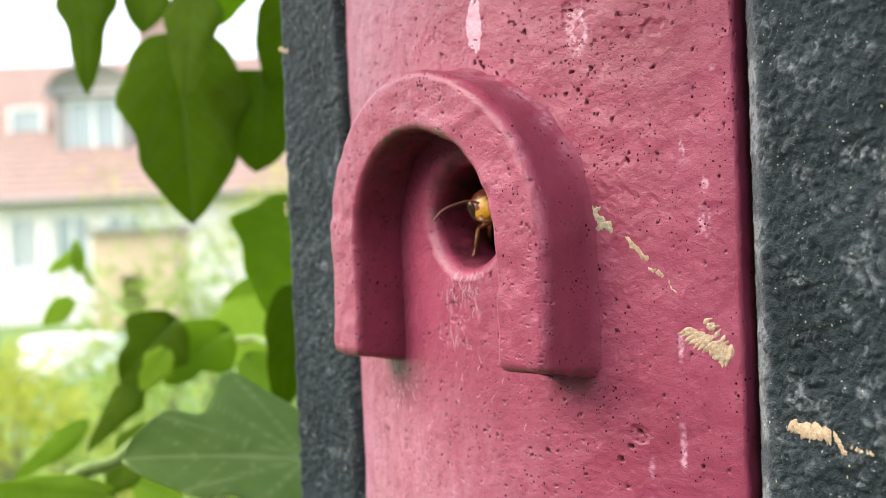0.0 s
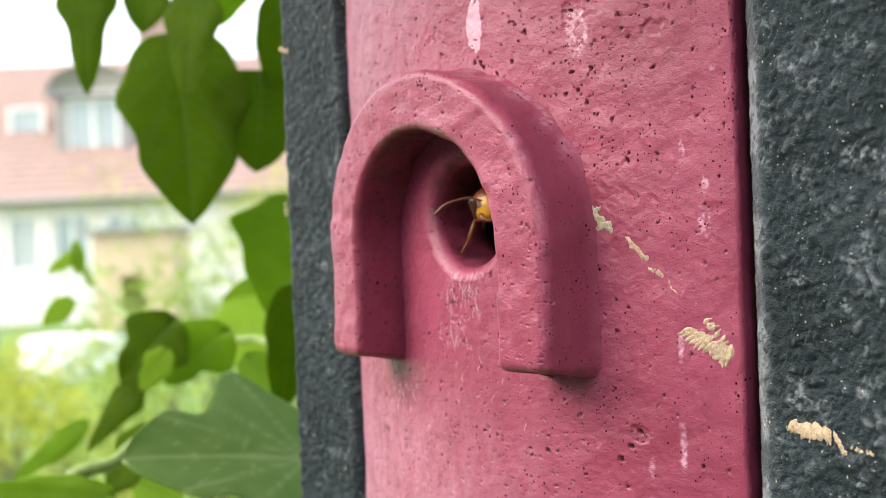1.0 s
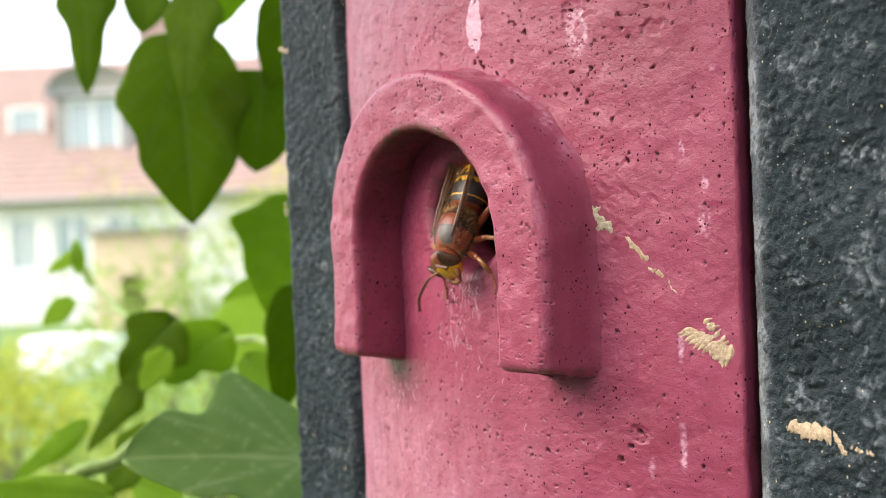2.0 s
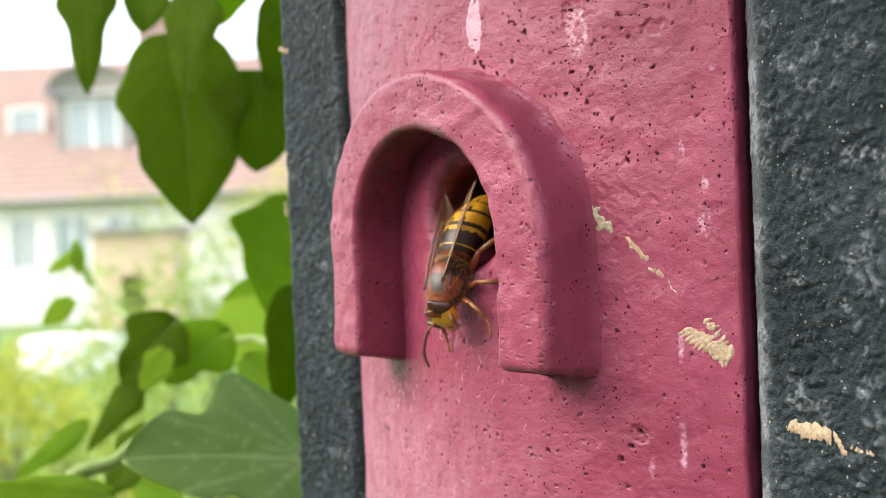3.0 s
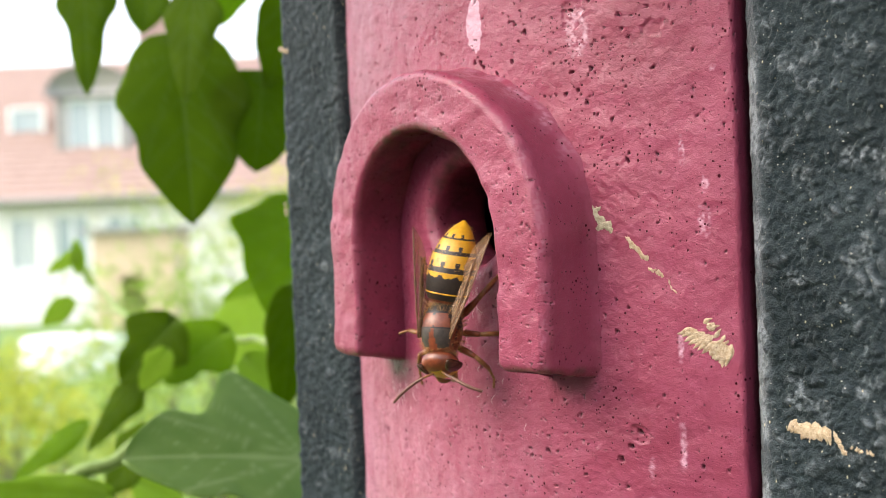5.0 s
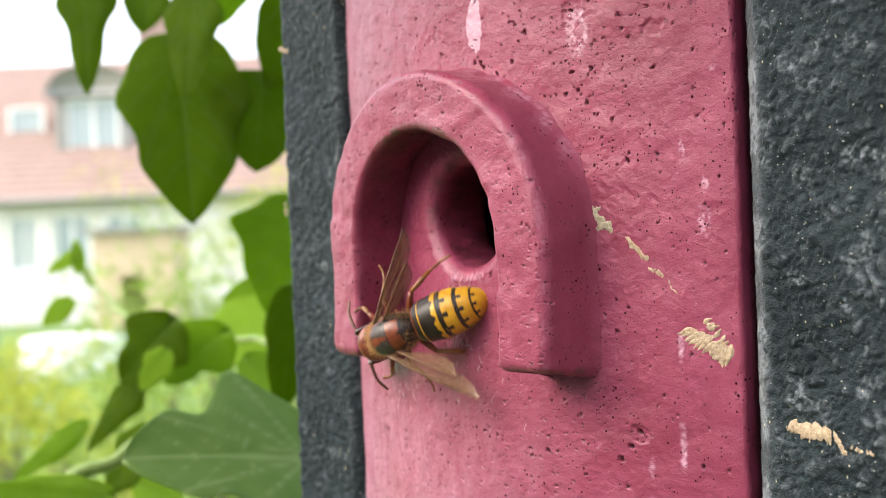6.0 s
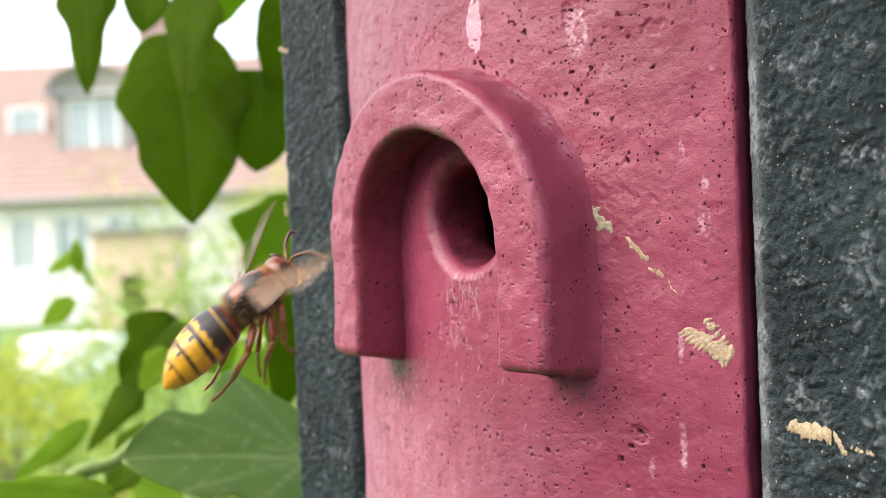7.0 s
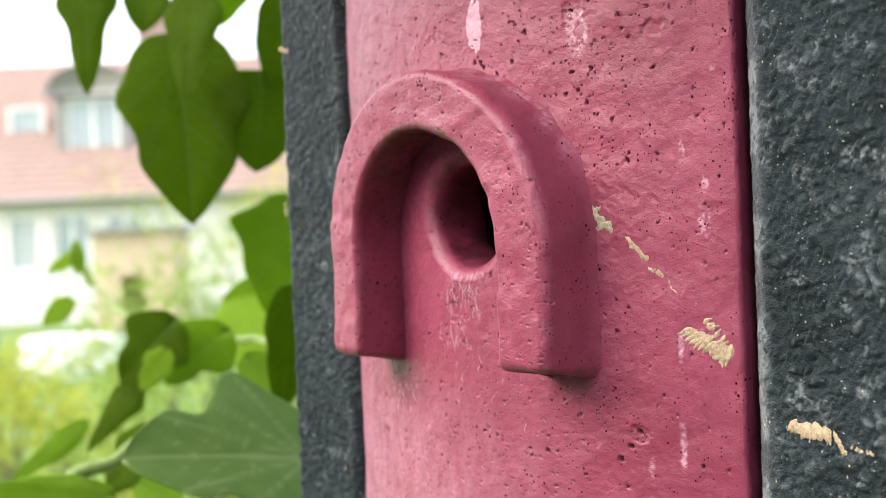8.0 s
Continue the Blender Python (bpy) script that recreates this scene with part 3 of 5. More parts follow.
def mounting_post():
    v, f = box_piece(-0.05, 0.05, 0.144, 0.245, 0.0, MOUNT + 0.3)
    tagged(new("mounting_post", mesh_of("mounting_post", v, f, POST_WOOD, smooth=False)), "weathered square wooden post that carries the nest box", "post")


mounting_post()

# ---- garden ----
def leaf_material(name, dark, light, glow):
    m, t, b = nodes_of(name)
    f = noise_tex(t, 90, 4, 0.6)
    info = t.nodes.new("ShaderNodeObjectInfo")
    base = mix(t, ramp(t, f, (0.3, (0.0,)), (0.75, (1.0,))), dark, light)
    base = mix(t, 0.25, base, mix(t, info.outputs["Random"], dark, light))
    base = mix(t, attr(t, "vein"), base, (0.40, 0.48, 0.24) if name == "ivy_pale" else (0.22, 0.30, 0.11))
    t.links.new(base, b.inputs["Base Color"])
    b.inputs["Roughness"].default_value, b.inputs["Specular IOR Level"].default_value = 0.55, 0.05
    first = bump(t, b, noise_tex(t, 600, 4, 0.6), 0.0001)
    bump(t, b, attr(t, "vein"), 0.0004, after=first)
    tr = t.nodes.new("ShaderNodeBsdfTranslucent")
    t.links.new(mix(t, 0.5, base, glow), tr.inputs["Color"])
    mx = t.nodes.new("ShaderNodeMixShader")
    mx.inputs[0].default_value = 0.5
    t.links.new(b.outputs[0], mx.inputs[1])
    t.links.new(tr.outputs[0], mx.inputs[2])
    t.links.new(mx.outputs[0], t.nodes["Material Output"].inputs[0])
    return m


def clump_material(name, dark, light):
    m, t, b = nodes_of(name)
    geo = t.nodes.new("ShaderNodeNewGeometry")
    base = ramp(t, geo.outputs["Random Per Island"], (0.0, dark), (1.0, light))
    t.links.new(base, b.inputs["Base Color"])
    b.inputs["Roughness"].default_value = 0.55
    tr = t.nodes.new("ShaderNodeBsdfTranslucent")
    t.links.new(base, tr.inputs["Color"])
    mx = t.nodes.new("ShaderNodeMixShader")
    mx.inputs[0].default_value = 0.4
    t.links.new(b.outputs[0], mx.inputs[1])
    t.links.new(tr.outputs[0], mx.inputs[2])
    t.links.new(mx.outputs[0], t.nodes["Material Output"].inputs[0])
    return m


LEAVES = {"deep": leaf_material("ivy_deep", (0.048, 0.090, 0.002), (0.090, 0.155, 0.004), (0.36, 0.54, 0.003)),
          "mid": leaf_material("ivy_mid", (0.09, 0.17, 0.004), (0.155, 0.28, 0.008), (0.52, 0.78, 0.01)),
          "pale": leaf_material("ivy_pale", (0.10, 0.18, 0.045), (0.17, 0.26, 0.08), (0.44, 0.62, 0.12)),
          "young": leaf_material("ivy_young", (0.18, 0.30, 0.02), (0.28, 0.44, 0.04), (0.55, 0.75, 0.06))}
STEM = simple("ivy_stem", (0.14, 0.22, 0.04), (0.25, 0.34, 0.09), 200, 0.6, 0.1)
BARK = simple("bark", (0.05, 0.04, 0.03), (0.12, 0.10, 0.07), 60, 0.9, 1.0)
GRASS = simple("lawn", (0.09, 0.16, 0.035), (0.18, 0.28, 0.07), 3.0, 0.9, 8.0, detail=8)
ROOF_TILE = simple("roof_tile", (0.25, 0.165, 0.14), (0.36, 0.255, 0.22), 6, 0.8, 3.0)
RENDERED = simple("white_render", (0.60, 0.59, 0.57), (0.70, 0.69, 0.67), 2.0, 0.85, 2.0)
CREAM = simple("cream_boards", (0.48, 0.37, 0.26), (0.58, 0.46, 0.34), 3.0, 0.8, 1.0)
GREY_PAINT = simple("grey_paint", (0.20, 0.20, 0.20), (0.30, 0.29, 0.28), 5.0, 0.6)
GREY_WALL = simple("shade_wall_grey", (0.10, 0.095, 0.09), (0.17, 0.16, 0.15), 4.0, 0.9, 2.0)
WARM_WALL = simple("warm_wall", (0.27, 0.205, 0.185), (0.35, 0.27, 0.245), 4.0, 0.9, 2.0)
WHITE_PAINT = simple("white_paint", (0.76, 0.77, 0.78), (0.82, 0.82, 0.82), 4.0, 0.4)
SHRUB = clump_material("shrub_leaf", (0.13, 0.22, 0.025), (0.32, 0.44, 0.07))
SHRUB_YELLOW = clump_material("yellow_shrub_leaf", (0.22, 0.30, 0.02), (0.50, 0.50, 0.05))


def glass():
    m, t, b = nodes_of("window_glass")
    b.inputs["Base Color"].default_value = (0.30, 0.36, 0.38, 1)
    b.inputs["Roughness"].default_value, b.inputs["Specular IOR Level"].default_value = 0.05, 0.9
    return m


GLASS = glass()


def ground():
    n, rings = 64, [0, 0.6, 1.5, 4, 10, 25, 60, 200, 900]
    verts = [(0, 0, 0)]
    for r in rings[1:]:
        for k in range(n):
            a = math.tau * k / n
            x, y = r * math.cos(a), r * math.sin(a)
            verts.append((x, y, 0.03 * noise.noise((x * 0.7, y * 0.7, 3)) if 1 < r < 50 else 0.0))
    faces = [[0, 1 + k, 1 + (k + 1) % n] for k in range(n)] + [q[::-1] for q in grid_faces(len(rings) - 1, n, True, 1)]
    tagged(new("ground", mesh_of("ground", verts, faces, GRASS)), "mown green lawn of the garden", "lawn", kind="structure")


ground()


def shade_wall():
    """Plain unseen walls added to keep light off the nest box; they close the place behind the camera and to the east.
    """
    me = mesh_of("wall_south", *box_piece(-2.5, 1.6, -1.75, -1.45, -0.02, 2.55), GREY_WALL, smooth=False)
    tagged(new("wall_south", me), "plain grey-brown unseen wall, added to block light", "wall", kind="structure")
    # added out of view: cuts sky reflections from the right, bounces warm light
    me = mesh_of("wall_east", *box_piece(1.6, 1.9, -1.75, 4.0, -0.02, 3.2), WARM_WALL, smooth=False)
    tagged(new("wall_east", me), "plain pinkish-brown rendered unseen wall, added to block sky light", "wall", kind="structure")


shade_wall()


def window(name, parent, x, z, w, h, y, panes=2):
    """A window set in a wall that faces -y: frame, sill and panes."""
    f = 0.07
    pieces = [box_piece(x - w / 2, x + w / 2, y - 0.05, y + 0.04, z, z + f), box_piece(x - w / 2, x + w / 2, y - 0.05, y + 0.04, z + h - f, z + h)]
    for k in range(panes + 1):
        c = x - w / 2 + f / 2 + (w - f) * k / panes
        pieces.append(box_piece(c - f / 2, c + f / 2, y - 0.049, y + 0.039, z + f, z + h - f))
    win = part(name, mesh_of("window_frame", *join(*pieces), WHITE_PAINT, smooth=False), parent, "white-framed window")
    for k in range(panes):
        a = x - w / 2 + f + (w - f) * k / panes
        part("pane", mesh_of("pane", *box_piece(a, a + (w - f) / panes - f, y - 0.005, y + 0.005, z + f, z + h - f), GLASS, smooth=False), win)
    part("sill", mesh_of("sill", *box_piece(x - w / 2 - 0.08, x + w / 2 + 0.08, y - 0.16, y - 0.052, z - 0.05, z), WHITE_PAINT, smooth=False), win)
    return win


def cottage():
    house = new("cottage")
    house.matrix_basis = pose(-25.91, 11.98, 0, 0, 0, 51.36)
    tagged(house, "white cottage with a pinkish tiled roof and a dormer window", "house")
    w0, w1, eave, ridge, deep = -9.0, 8.0, 2.86, 6.3, 7.4
    opens = [(-2.65, 1.2, 0.55, 1.25), (-1.55, 1.2, 0.8, 1.25), (-0.35, 1.1, 0.9, 1.3), (4.2, 1.1, 1.0, 1.3), (-6.0, 1.1, 1.1, 1.3)]
    # the front wall is built round its openings, pier by pier
    pieces, x = [], w0
    for c, z, w, h in sorted(opens):
        pieces += [box_piece(x, c - w / 2, 0, 0.3, 0, eave), box_piece(c - w / 2, c + w / 2, 0, 0.3, 0, z), box_piece(c - w / 2, c + w / 2, 0, 0.3, z + h, eave)]
        x = c + w / 2
    pieces += [box_piece(x, w1, 0, 0.3, 0, eave), box_piece(w0, w1, deep - 0.3, deep, 0, eave)]
    for a, b in ((w0, w0 + 0.3), (w1 - 0.3, w1)):
        v = [(x, y, z) for x in (a, b) for y, z in ((0.31, 0), (deep - 0.31, 0), (deep - 0.31, eave), (deep / 2, ridge - 0.15), (0.31, eave))]
        pieces.append((v, [[0, 1, 2, 3, 4], [9, 8, 7, 6, 5]] + [[k, k + 5, (k + 1) % 5 + 5, (k + 1) % 5] for k in range(5)]))
    part("wall", mesh_of("wall", *join(*pieces), RENDERED, smooth=False), house)
    for c, z, w, h in opens:
        window("window", house, c, z, w, h, 0.12)
    for s in (0, 1):
        y0, y1 = (-0.35, deep / 2) if not s else (deep + 0.35, deep / 2)
        line, n = [], 22
        for k in range(n):
            for q, up in ((k / n, 0.07), ((k + 1) / n, 0.03)):
                line.append((y0 + (y1 - y0) * q, eave - 0.1 + (ridge - eave + 0.1) * q + up))
        line += [(y1, ridge - 0.08), (y0, eave - 0.18)]
        rings = [[(x, y, z) for y, z in line] for x in (w0 - 0.3, w1 + 0.3)]
        part("roof_slope", mesh_of("roof_slope", *loft(rings), ROOF_TILE, smooth=False), house, "pinkish clay tiles in courses")
    part("gutter", mesh_of("gutter", *tube([(w0 - 0.3, -0.42, eave - 0.09), (w1 + 0.3, -0.42, eave - 0.09)], 0.07, 10), GREY_PAINT), house)
    # dormer with a curved hood
    dx, dw = -1.22, 1.75
    dormer = part("dormer", mesh_of("dormer", *join(box_piece(dx - dw / 2, dx - 0.62, 0.95, 3.4, 3.3, 5.2), box_piece(dx + 0.62, dx + dw / 2, 0.95, 3.4, 3.3, 5.2),
                                                    box_piece(dx - 0.62, dx + 0.62, 0.95, 3.4, 3.3, 3.68), box_piece(dx - 0.62, dx + 0.62, 0.95, 3.4, 5.15, 5.2)), GREY_PAINT, smooth=False), house)
    arch = [[(dx + 1.05 * math.cos(a), y, 5.2 + 0.72 * math.sin(a)) for a in (math.pi * k / 16 for k in range(17))] for y in (0.75, 3.6)]
    part("dormer_hood", mesh_of("dormer_hood", [p for r in arch for p in r], grid_faces(2, 17) + [list(range(17)), list(range(17, 34))[::-1], [0, 17, 33, 16]], GREY_PAINT), dormer)
    window("dormer_window", dormer, dx, 3.7, 1.22, 1.45, 1.05)
    window("roof_window", house, -2.95, 4.30, 0.85, 0.75, 1.55, 1)
    part("chimney", mesh_of("chimney", *join(box_piece(-0.65, 0.15, 3.3, 4.1, 5.2, 7.9), box_piece(-0.72, 0.22, 3.23, 4.17, 7.7, 7.82)), ROOF_TILE, smooth=False), house)
    return house


cottage()


def porch():
    shed = new("garden_shed")
    shed.matrix_basis = pose(-18.3, 8.25, 0, 0, 0, 51.36)
    tagged(shed, "cream-boarded garden shed with an open doorway", "shed")
    for box in ((-0.6, -0.18, 0, 0.05, 0, 2.0), (0.22, 0.66, 0, 0.05, 0, 2.0), (-0.18, 0.22, 0, 0.05, 1.3, 2.0), (-0.6, -0.55, 0.05, 1.4, 0, 2.0), (0.61, 0.66, 0.05, 1.4, 0, 2.0), (-0.6, 0.66, 1.4, 1.45, 0, 2.0)):
        part("wall_panel", mesh_of("wall_panel", *box_piece(*box), CREAM, smooth=False), shed)
    part("roof", mesh_of("roof", *box_piece(-0.75, 0.8, -0.15, 1.6, 2.0, 2.07), GREY_PAINT, smooth=False), shed)


porch()


def garden_table():
    table = new("garden_table")
    table.matrix_basis = pose(-11.3, 4.45, 0.0)
    tagged(table, "round garden table with a hanging white cloth on the lawn", "table")
    rings = [[(r * math.cos(math.tau * k / 40), r * math.sin(math.tau * k / 40), z) for k in range(40)] for r, z in ((0.53, 0.66), (0.52, 0.8), (0.49, 0.98), (0.47, 1.02), (0.02, 1.02))]
    part("tabletop", mesh_of("tabletop", *loft(rings), WHITE_PAINT), table)
    for k in range(4):
        a = math.tau * k / 4 + 0.4
        part("leg", mesh_of("leg", *tube([(0.3 * math.cos(a), 0.3 * math.sin(a), 0.985), (0.42 * math.cos(a), 0.42 * math.sin(a), 0)], 0.02), WHITE_PAINT), table)


garden_table()


def shrub(name, x, y, w, h, leaf, mat, seed, label, lift=0.0):
    """A bush: forked stems and a crown of single small leaves in uneven clumps."""
    g = random.Random(seed)
    bush = new(name)
    bush.matrix_basis = pose(x, y, 0)
    tagged(bush, label, "shrub", "garden shrubs")
    shoots, clumps = [], []
    for k in range(9):
        a, r = g.uniform(0, math.tau), g.uniform(0.2, 0.9) * w / 2
        top = (r * math.cos(a), r * math.sin(a), h * g.uniform(0.45, 0.85))
        shoots.append(tube(smooth_path([(0.03 * math.cos(a), 0.03 * math.sin(a), 0), (top[0] * 0.4, top[1] * 0.4, top[2] * 0.5), top], 4), [0.025 * (1 - q / 9) + 0.005 for q in range(9)], 6))
        clumps.append(top)
        for _ in range(4):
            clumps.append((top[0] + g.gauss(0, w * 0.16), top[1] + g.gauss(0, w * 0.16), max(lift + 0.12 * h, top[2] + g.gauss(0, h * 0.16))))
    for shoot in shoots:
        part("stem", mesh_of("stem", *shoot, BARK), bush)
    verts, faces = [], []
    for c in clumps:
        for _ in range(46):
            p = Vector(c) + Vector((g.gauss(0, w * 0.075), g.gauss(0, w * 0.075), g.gauss(0, h * 0.06)))
            d = Vector((g.gauss(0, 1), g.gauss(0, 1), g.gauss(0, 0.6))).normalized() * leaf * g.uniform(0.6, 1.2)
            s = d.orthogonal().normalized() * leaf * 0.3
            s.rotate(Matrix.Rotation(g.uniform(0, 6.28), 3, d.normalized()))
            n = len(verts)
            verts += [p, p + d * 0.5 + s, p + d, p + d * 0.5 - s]
            faces.append([n, n + 1, n + 2, n + 3])
    part("crown", mesh_of("crown", verts, faces, mat), bush)
    return bush


shrub("shrub", -5.6, 1.75, 1.1, 1.45, 0.05, SHRUB_YELLOW, 1, "yellow-green shrub on the lawn")
shrub("shrub", -6.6, 2.75, 1.2, 1.55, 0.05, SHRUB, 2, "light green leafy shrub on the lawn")
shrub("shrub", -7.2, 3.9, 1.6, 1.95, 0.06, SHRUB, 3, "light green leafy shrub on the lawn")
shrub("shrub", -14.0, 8.3, 2.6, 2.75, 0.09, SHRUB_YELLOW, 4, "tall yellow-green shrub before the cottage")
shrub("shrub", -4.2, 1.3, 0.8, 1.3, 0.04, SHRUB, 5, "light green leafy shrub on the lawn")
shrub("shrub", -9.0, 3.0, 1.1, 1.2, 0.06, SHRUB_YELLOW, 6, "yellow-green shrub on the lawn")
shrub("shrub", -3.4, 1.75, 0.9, 1.75, 0.04, SHRUB, 7, "light green leafy shrub on the lawn")

# ---- ivy beside the nest box ----
def ivy_leaf(vine, at, length, ratio, lobes, tone):
    """An ivy leaf from its stalk end along +x, face +z: folded along the rib, drooping to the tip, with raised veins."""
    ivy_leaf.count += 1
    g = random.Random(ivy_leaf.count)
    ni, nj = 40, 37
    wave, droop, fold = g.uniform(-1, 1), g.uniform(0.06, 0.14), g.uniform(0.10, 0.22)
    verts, vein = [], []
    for i in range(ni):
        s = i / (ni - 1)
        w = 2.12 * (s ** 0.40) * (1 - s) ** 0.78 * (1 + lobes * (math.exp(-((s - 0.30) / 0.11) ** 2) - 0.6 * math.exp(-((s - 0.56) / 0.12) ** 2)))
        w *= 0.5 * ratio * (1 + 0.06 * math.sin(8 * s + wave * 5) + 0.03 * math.sin(21 * s + wave * 9))
        for j in range(nj):
            q = j / (nj - 1) * 2 - 1
            y = w * q
            x = s - 0.20 * abs(q) ** 1.5 * (1 - s) * ratio * math.exp(-s * 3)
            z = fold * abs(y) - droop * s * s - 0.30 * fold * (abs(y) / max(0.3 * ratio, 0.05)) ** 2 * 0.3 + 0.014 * math.sin(7 * s + 4 * q + wave * 6) * abs(q) ** 2
            verts.append((x * length, y * length, z * length))
            lines = [abs(y)]
            for a in (0.35, 0.75, 1.25):
                lines.append(abs((x - 0.02) * math.sin(a) - abs(y) * math.cos(a)) * (1.0 if x * math.cos(a) + abs(y) * math.sin(a) > 0 else 9))
            for o in (0.28, 0.45, 0.62):
                lines.append(abs((x - o) * math.sin(0.75) - abs(y) * math.cos(0.75)) * (2.6 if tone == "pale" else 1.2))
            vein.append(max(0.0, 1 - min(lines) / (0.017 if tone == "pale" else 0.012)) * (0.45 if tone == "pale" else 0.22))
    me = mesh_of("leaf", verts, grid_faces(ni, nj), LEAVES[tone])
    set_attr(me, "vein", vein)
    leaf = part("leaf", me, vine, at=at)
    mod = leaf.modifiers.new("thickness", "SOLIDIFY")
    mod.thickness = 0.0004
    return leaf


ivy_leaf.count = 0


def ivy_leaves(vine):
    ivy_leaf(vine, pose(-0.25619, 0.06485, 2.07300, 5.2, 68.9, -21.8), 0.0726, 0.67, 0.18, "deep")
    ivy_leaf(vine, pose(-0.24065, 0.09357, 2.0570, -32.2, 72.1, -48.2), 0.0352, 1.12, 0.05, "deep")
    ivy_leaf(vine, pose(-0.23540, 0.06296, 2.09695, -7.0, 73.0, -60.2), 0.0483, 0.44, 0.20, "deep")
    ivy_leaf(vine, pose(-0.28602, 0.03854, 2.11061, 6.9, 76.0, -31.2), 0.0555, 0.34, 0.35, "deep")
    ivy_leaf(vine, pose(-0.27988, 0.06544, 2.10964, -14.4, 63.8, -49.7), 0.0292, 0.75, 0.00, "deep")
    ivy_leaf(vine, pose(-0.2302, 0.1082, 2.10240, -68.1, 68.7, -80.8), 0.0487, 0.55, 0.00, "deep")
    ivy_leaf(vine, pose(-0.25710, 0.09402, 2.11056, -91.6, 72.7, -124.2), 0.0261, 0.60, 0.00, "mid")
    ivy_leaf(vine, pose(-0.25003, 0.11802, 2.00400, -27.3, 47.5, -49.1), 0.0557, 0.92, 0.20, "mid")
    ivy_leaf(vine, pose(-0.13087, 0.04000, 1.9235, -33.9, -12.5, -93.1), 0.0612, 1.0, 0.38, "pale")
    ivy_leaf(vine, pose(-0.20193, 0.08089, 1.97318, -107.1, 83.5, -116.3), 0.0470, 0.45, 0.00, "deep")
    ivy_leaf(vine, pose(-0.29814, 0.07516, 1.95692, -55.1, 42.8, -96.4), 0.0320, 0.85, 0.25, "deep")
    ivy_leaf(vine, pose(-0.29448, 0.09875, 1.95068, -51.3, 32.3, -101.4), 0.0322, 0.80, 0.30, "mid")
    ivy_leaf(vine, pose(-0.30533, 0.06529, 1.93483, -47.9, 46.5, -100.8), 0.0395, 0.34, 0.25, "deep")
    ivy_leaf(vine, pose(-0.25831, 0.04655, 1.91696, -40.8, 43.0, -93.1), 0.0294, 0.70, 0.25, "deep")
    ivy_leaf(vine, pose(-0.23595, 0.01620, 1.90062, -72.8, -11.0, -97.6), 0.0471, 0.30, 0.00, "young")
    ivy_leaf(vine, pose(-0.36809, 0.06257, 1.90747, -45.2, 32.5, -108.1), 0.0425, 0.32, 0.00, "mid")
    ivy_leaf(vine, pose(-0.50850, 0.12063, 1.98754, -77.8, 26.5, -127.9), 0.0224, 0.40, 0.00, "young")
    ivy_leaf(vine, pose(-0.50815, 0.12069, 1.97738, -24.9, -87.1, -156.6), 0.0197, 0.45, 0.00, "young")
    ivy_leaf(vine, pose(-0.50603, 0.12341, 1.97893, 74.5, 71.9, 47.2), 0.0126, 0.40, 0.00, "young")
    ivy_leaf(vine, pose(-0.48819, 0.10655, 1.96031, -79.6, 34.7, -127.6), 0.0217, 0.62, 0.00, "young")
    ivy_leaf(vine, pose(-0.27705, 0.06272, 1.94733, -82.5, 51.6, -126.8), 0.0196, 0.62, 0.25, "young")
    ivy_leaf(vine, pose(-0.41574, 0.19683, 1.94742, -61.7, 25.7, -127.9), 0.0556, 0.80, 0.20, "young")
    ivy_leaf(vine, pose(-0.30462, 0.14491, 1.98019, -62.0, 19.8, -128.1), 0.0398, 0.30, 0.00, "mid")
    ivy_leaf(vine, pose(-0.28687, 0.10781, 1.93866, 45.6, 47.3, 49.9), 0.0218, 0.90, 0.20, "young")
    ivy_leaf(vine, pose(-0.35126, 0.08247, 1.87694, 37.7, 28.9, 50.6), 0.0244, 0.90, 0.20, "young")
    ivy_leaf(vine, pose(-0.19212, 0.07116, 1.90160, -84.5, 14.5, -96.7), 0.0238, 0.60, 0.20, "young")


def ivy():
    vine = tagged(new("ivy"), "evergreen ivy with glossy heart-shaped leaves beside the nest box", "ivy")
    ivy_leaves(vine)
    main = smooth_path([(-0.055, 0.22, 0.0), (-0.062, 0.18, 0.7), (-0.055, 0.20, 1.4), (-0.064, 0.17, 1.9), (-0.055, 0.19, 2.28)], 8)
    stems = [tube(main, [0.007 - 0.004 * k / len(main) for k in range(len(main))], 8)]
    def branch(points, thick):
        path = smooth_path(points, 6)
        stems.append(tube(path, [thick * (1 - 0.5 * k / len(path)) for k in range(len(path))], 7))
    branch([(-0.06, 0.175, 1.86), (-0.2198, 0.0959, 1.9442), (-0.29, 0.1043, 1.9491), (-0.3422, 0.0967, 1.9527), (-0.4114, 0.1063, 1.9548), (-0.4759, 0.1221, 1.9644), (-0.506, 0.1233, 1.9779)], 0.0018)
    branch([(-0.4114, 0.1063, 1.9548), (-0.477, 0.1205, 1.9563), (-0.4882, 0.1065, 1.9604)], 0.0009)
    branch([(-0.062, 0.17, 2.0), (-0.2289, 0.1099, 2.1069), (-0.2466, 0.0877, 2.1034), (-0.2781, 0.0678, 2.1107)], 0.0018)
    branch([(-0.062, 0.17, 1.75), (-0.2098, 0.1065, 1.8321), (-0.247, 0.0119, 1.8993), (-0.2452, 0.0242, 1.9116), (-0.2444, 0.0353, 1.9197)], 0.0042)
    part("stem", mesh_of("stem", *join(*stems), STEM), vine)
    return vine


ivy()

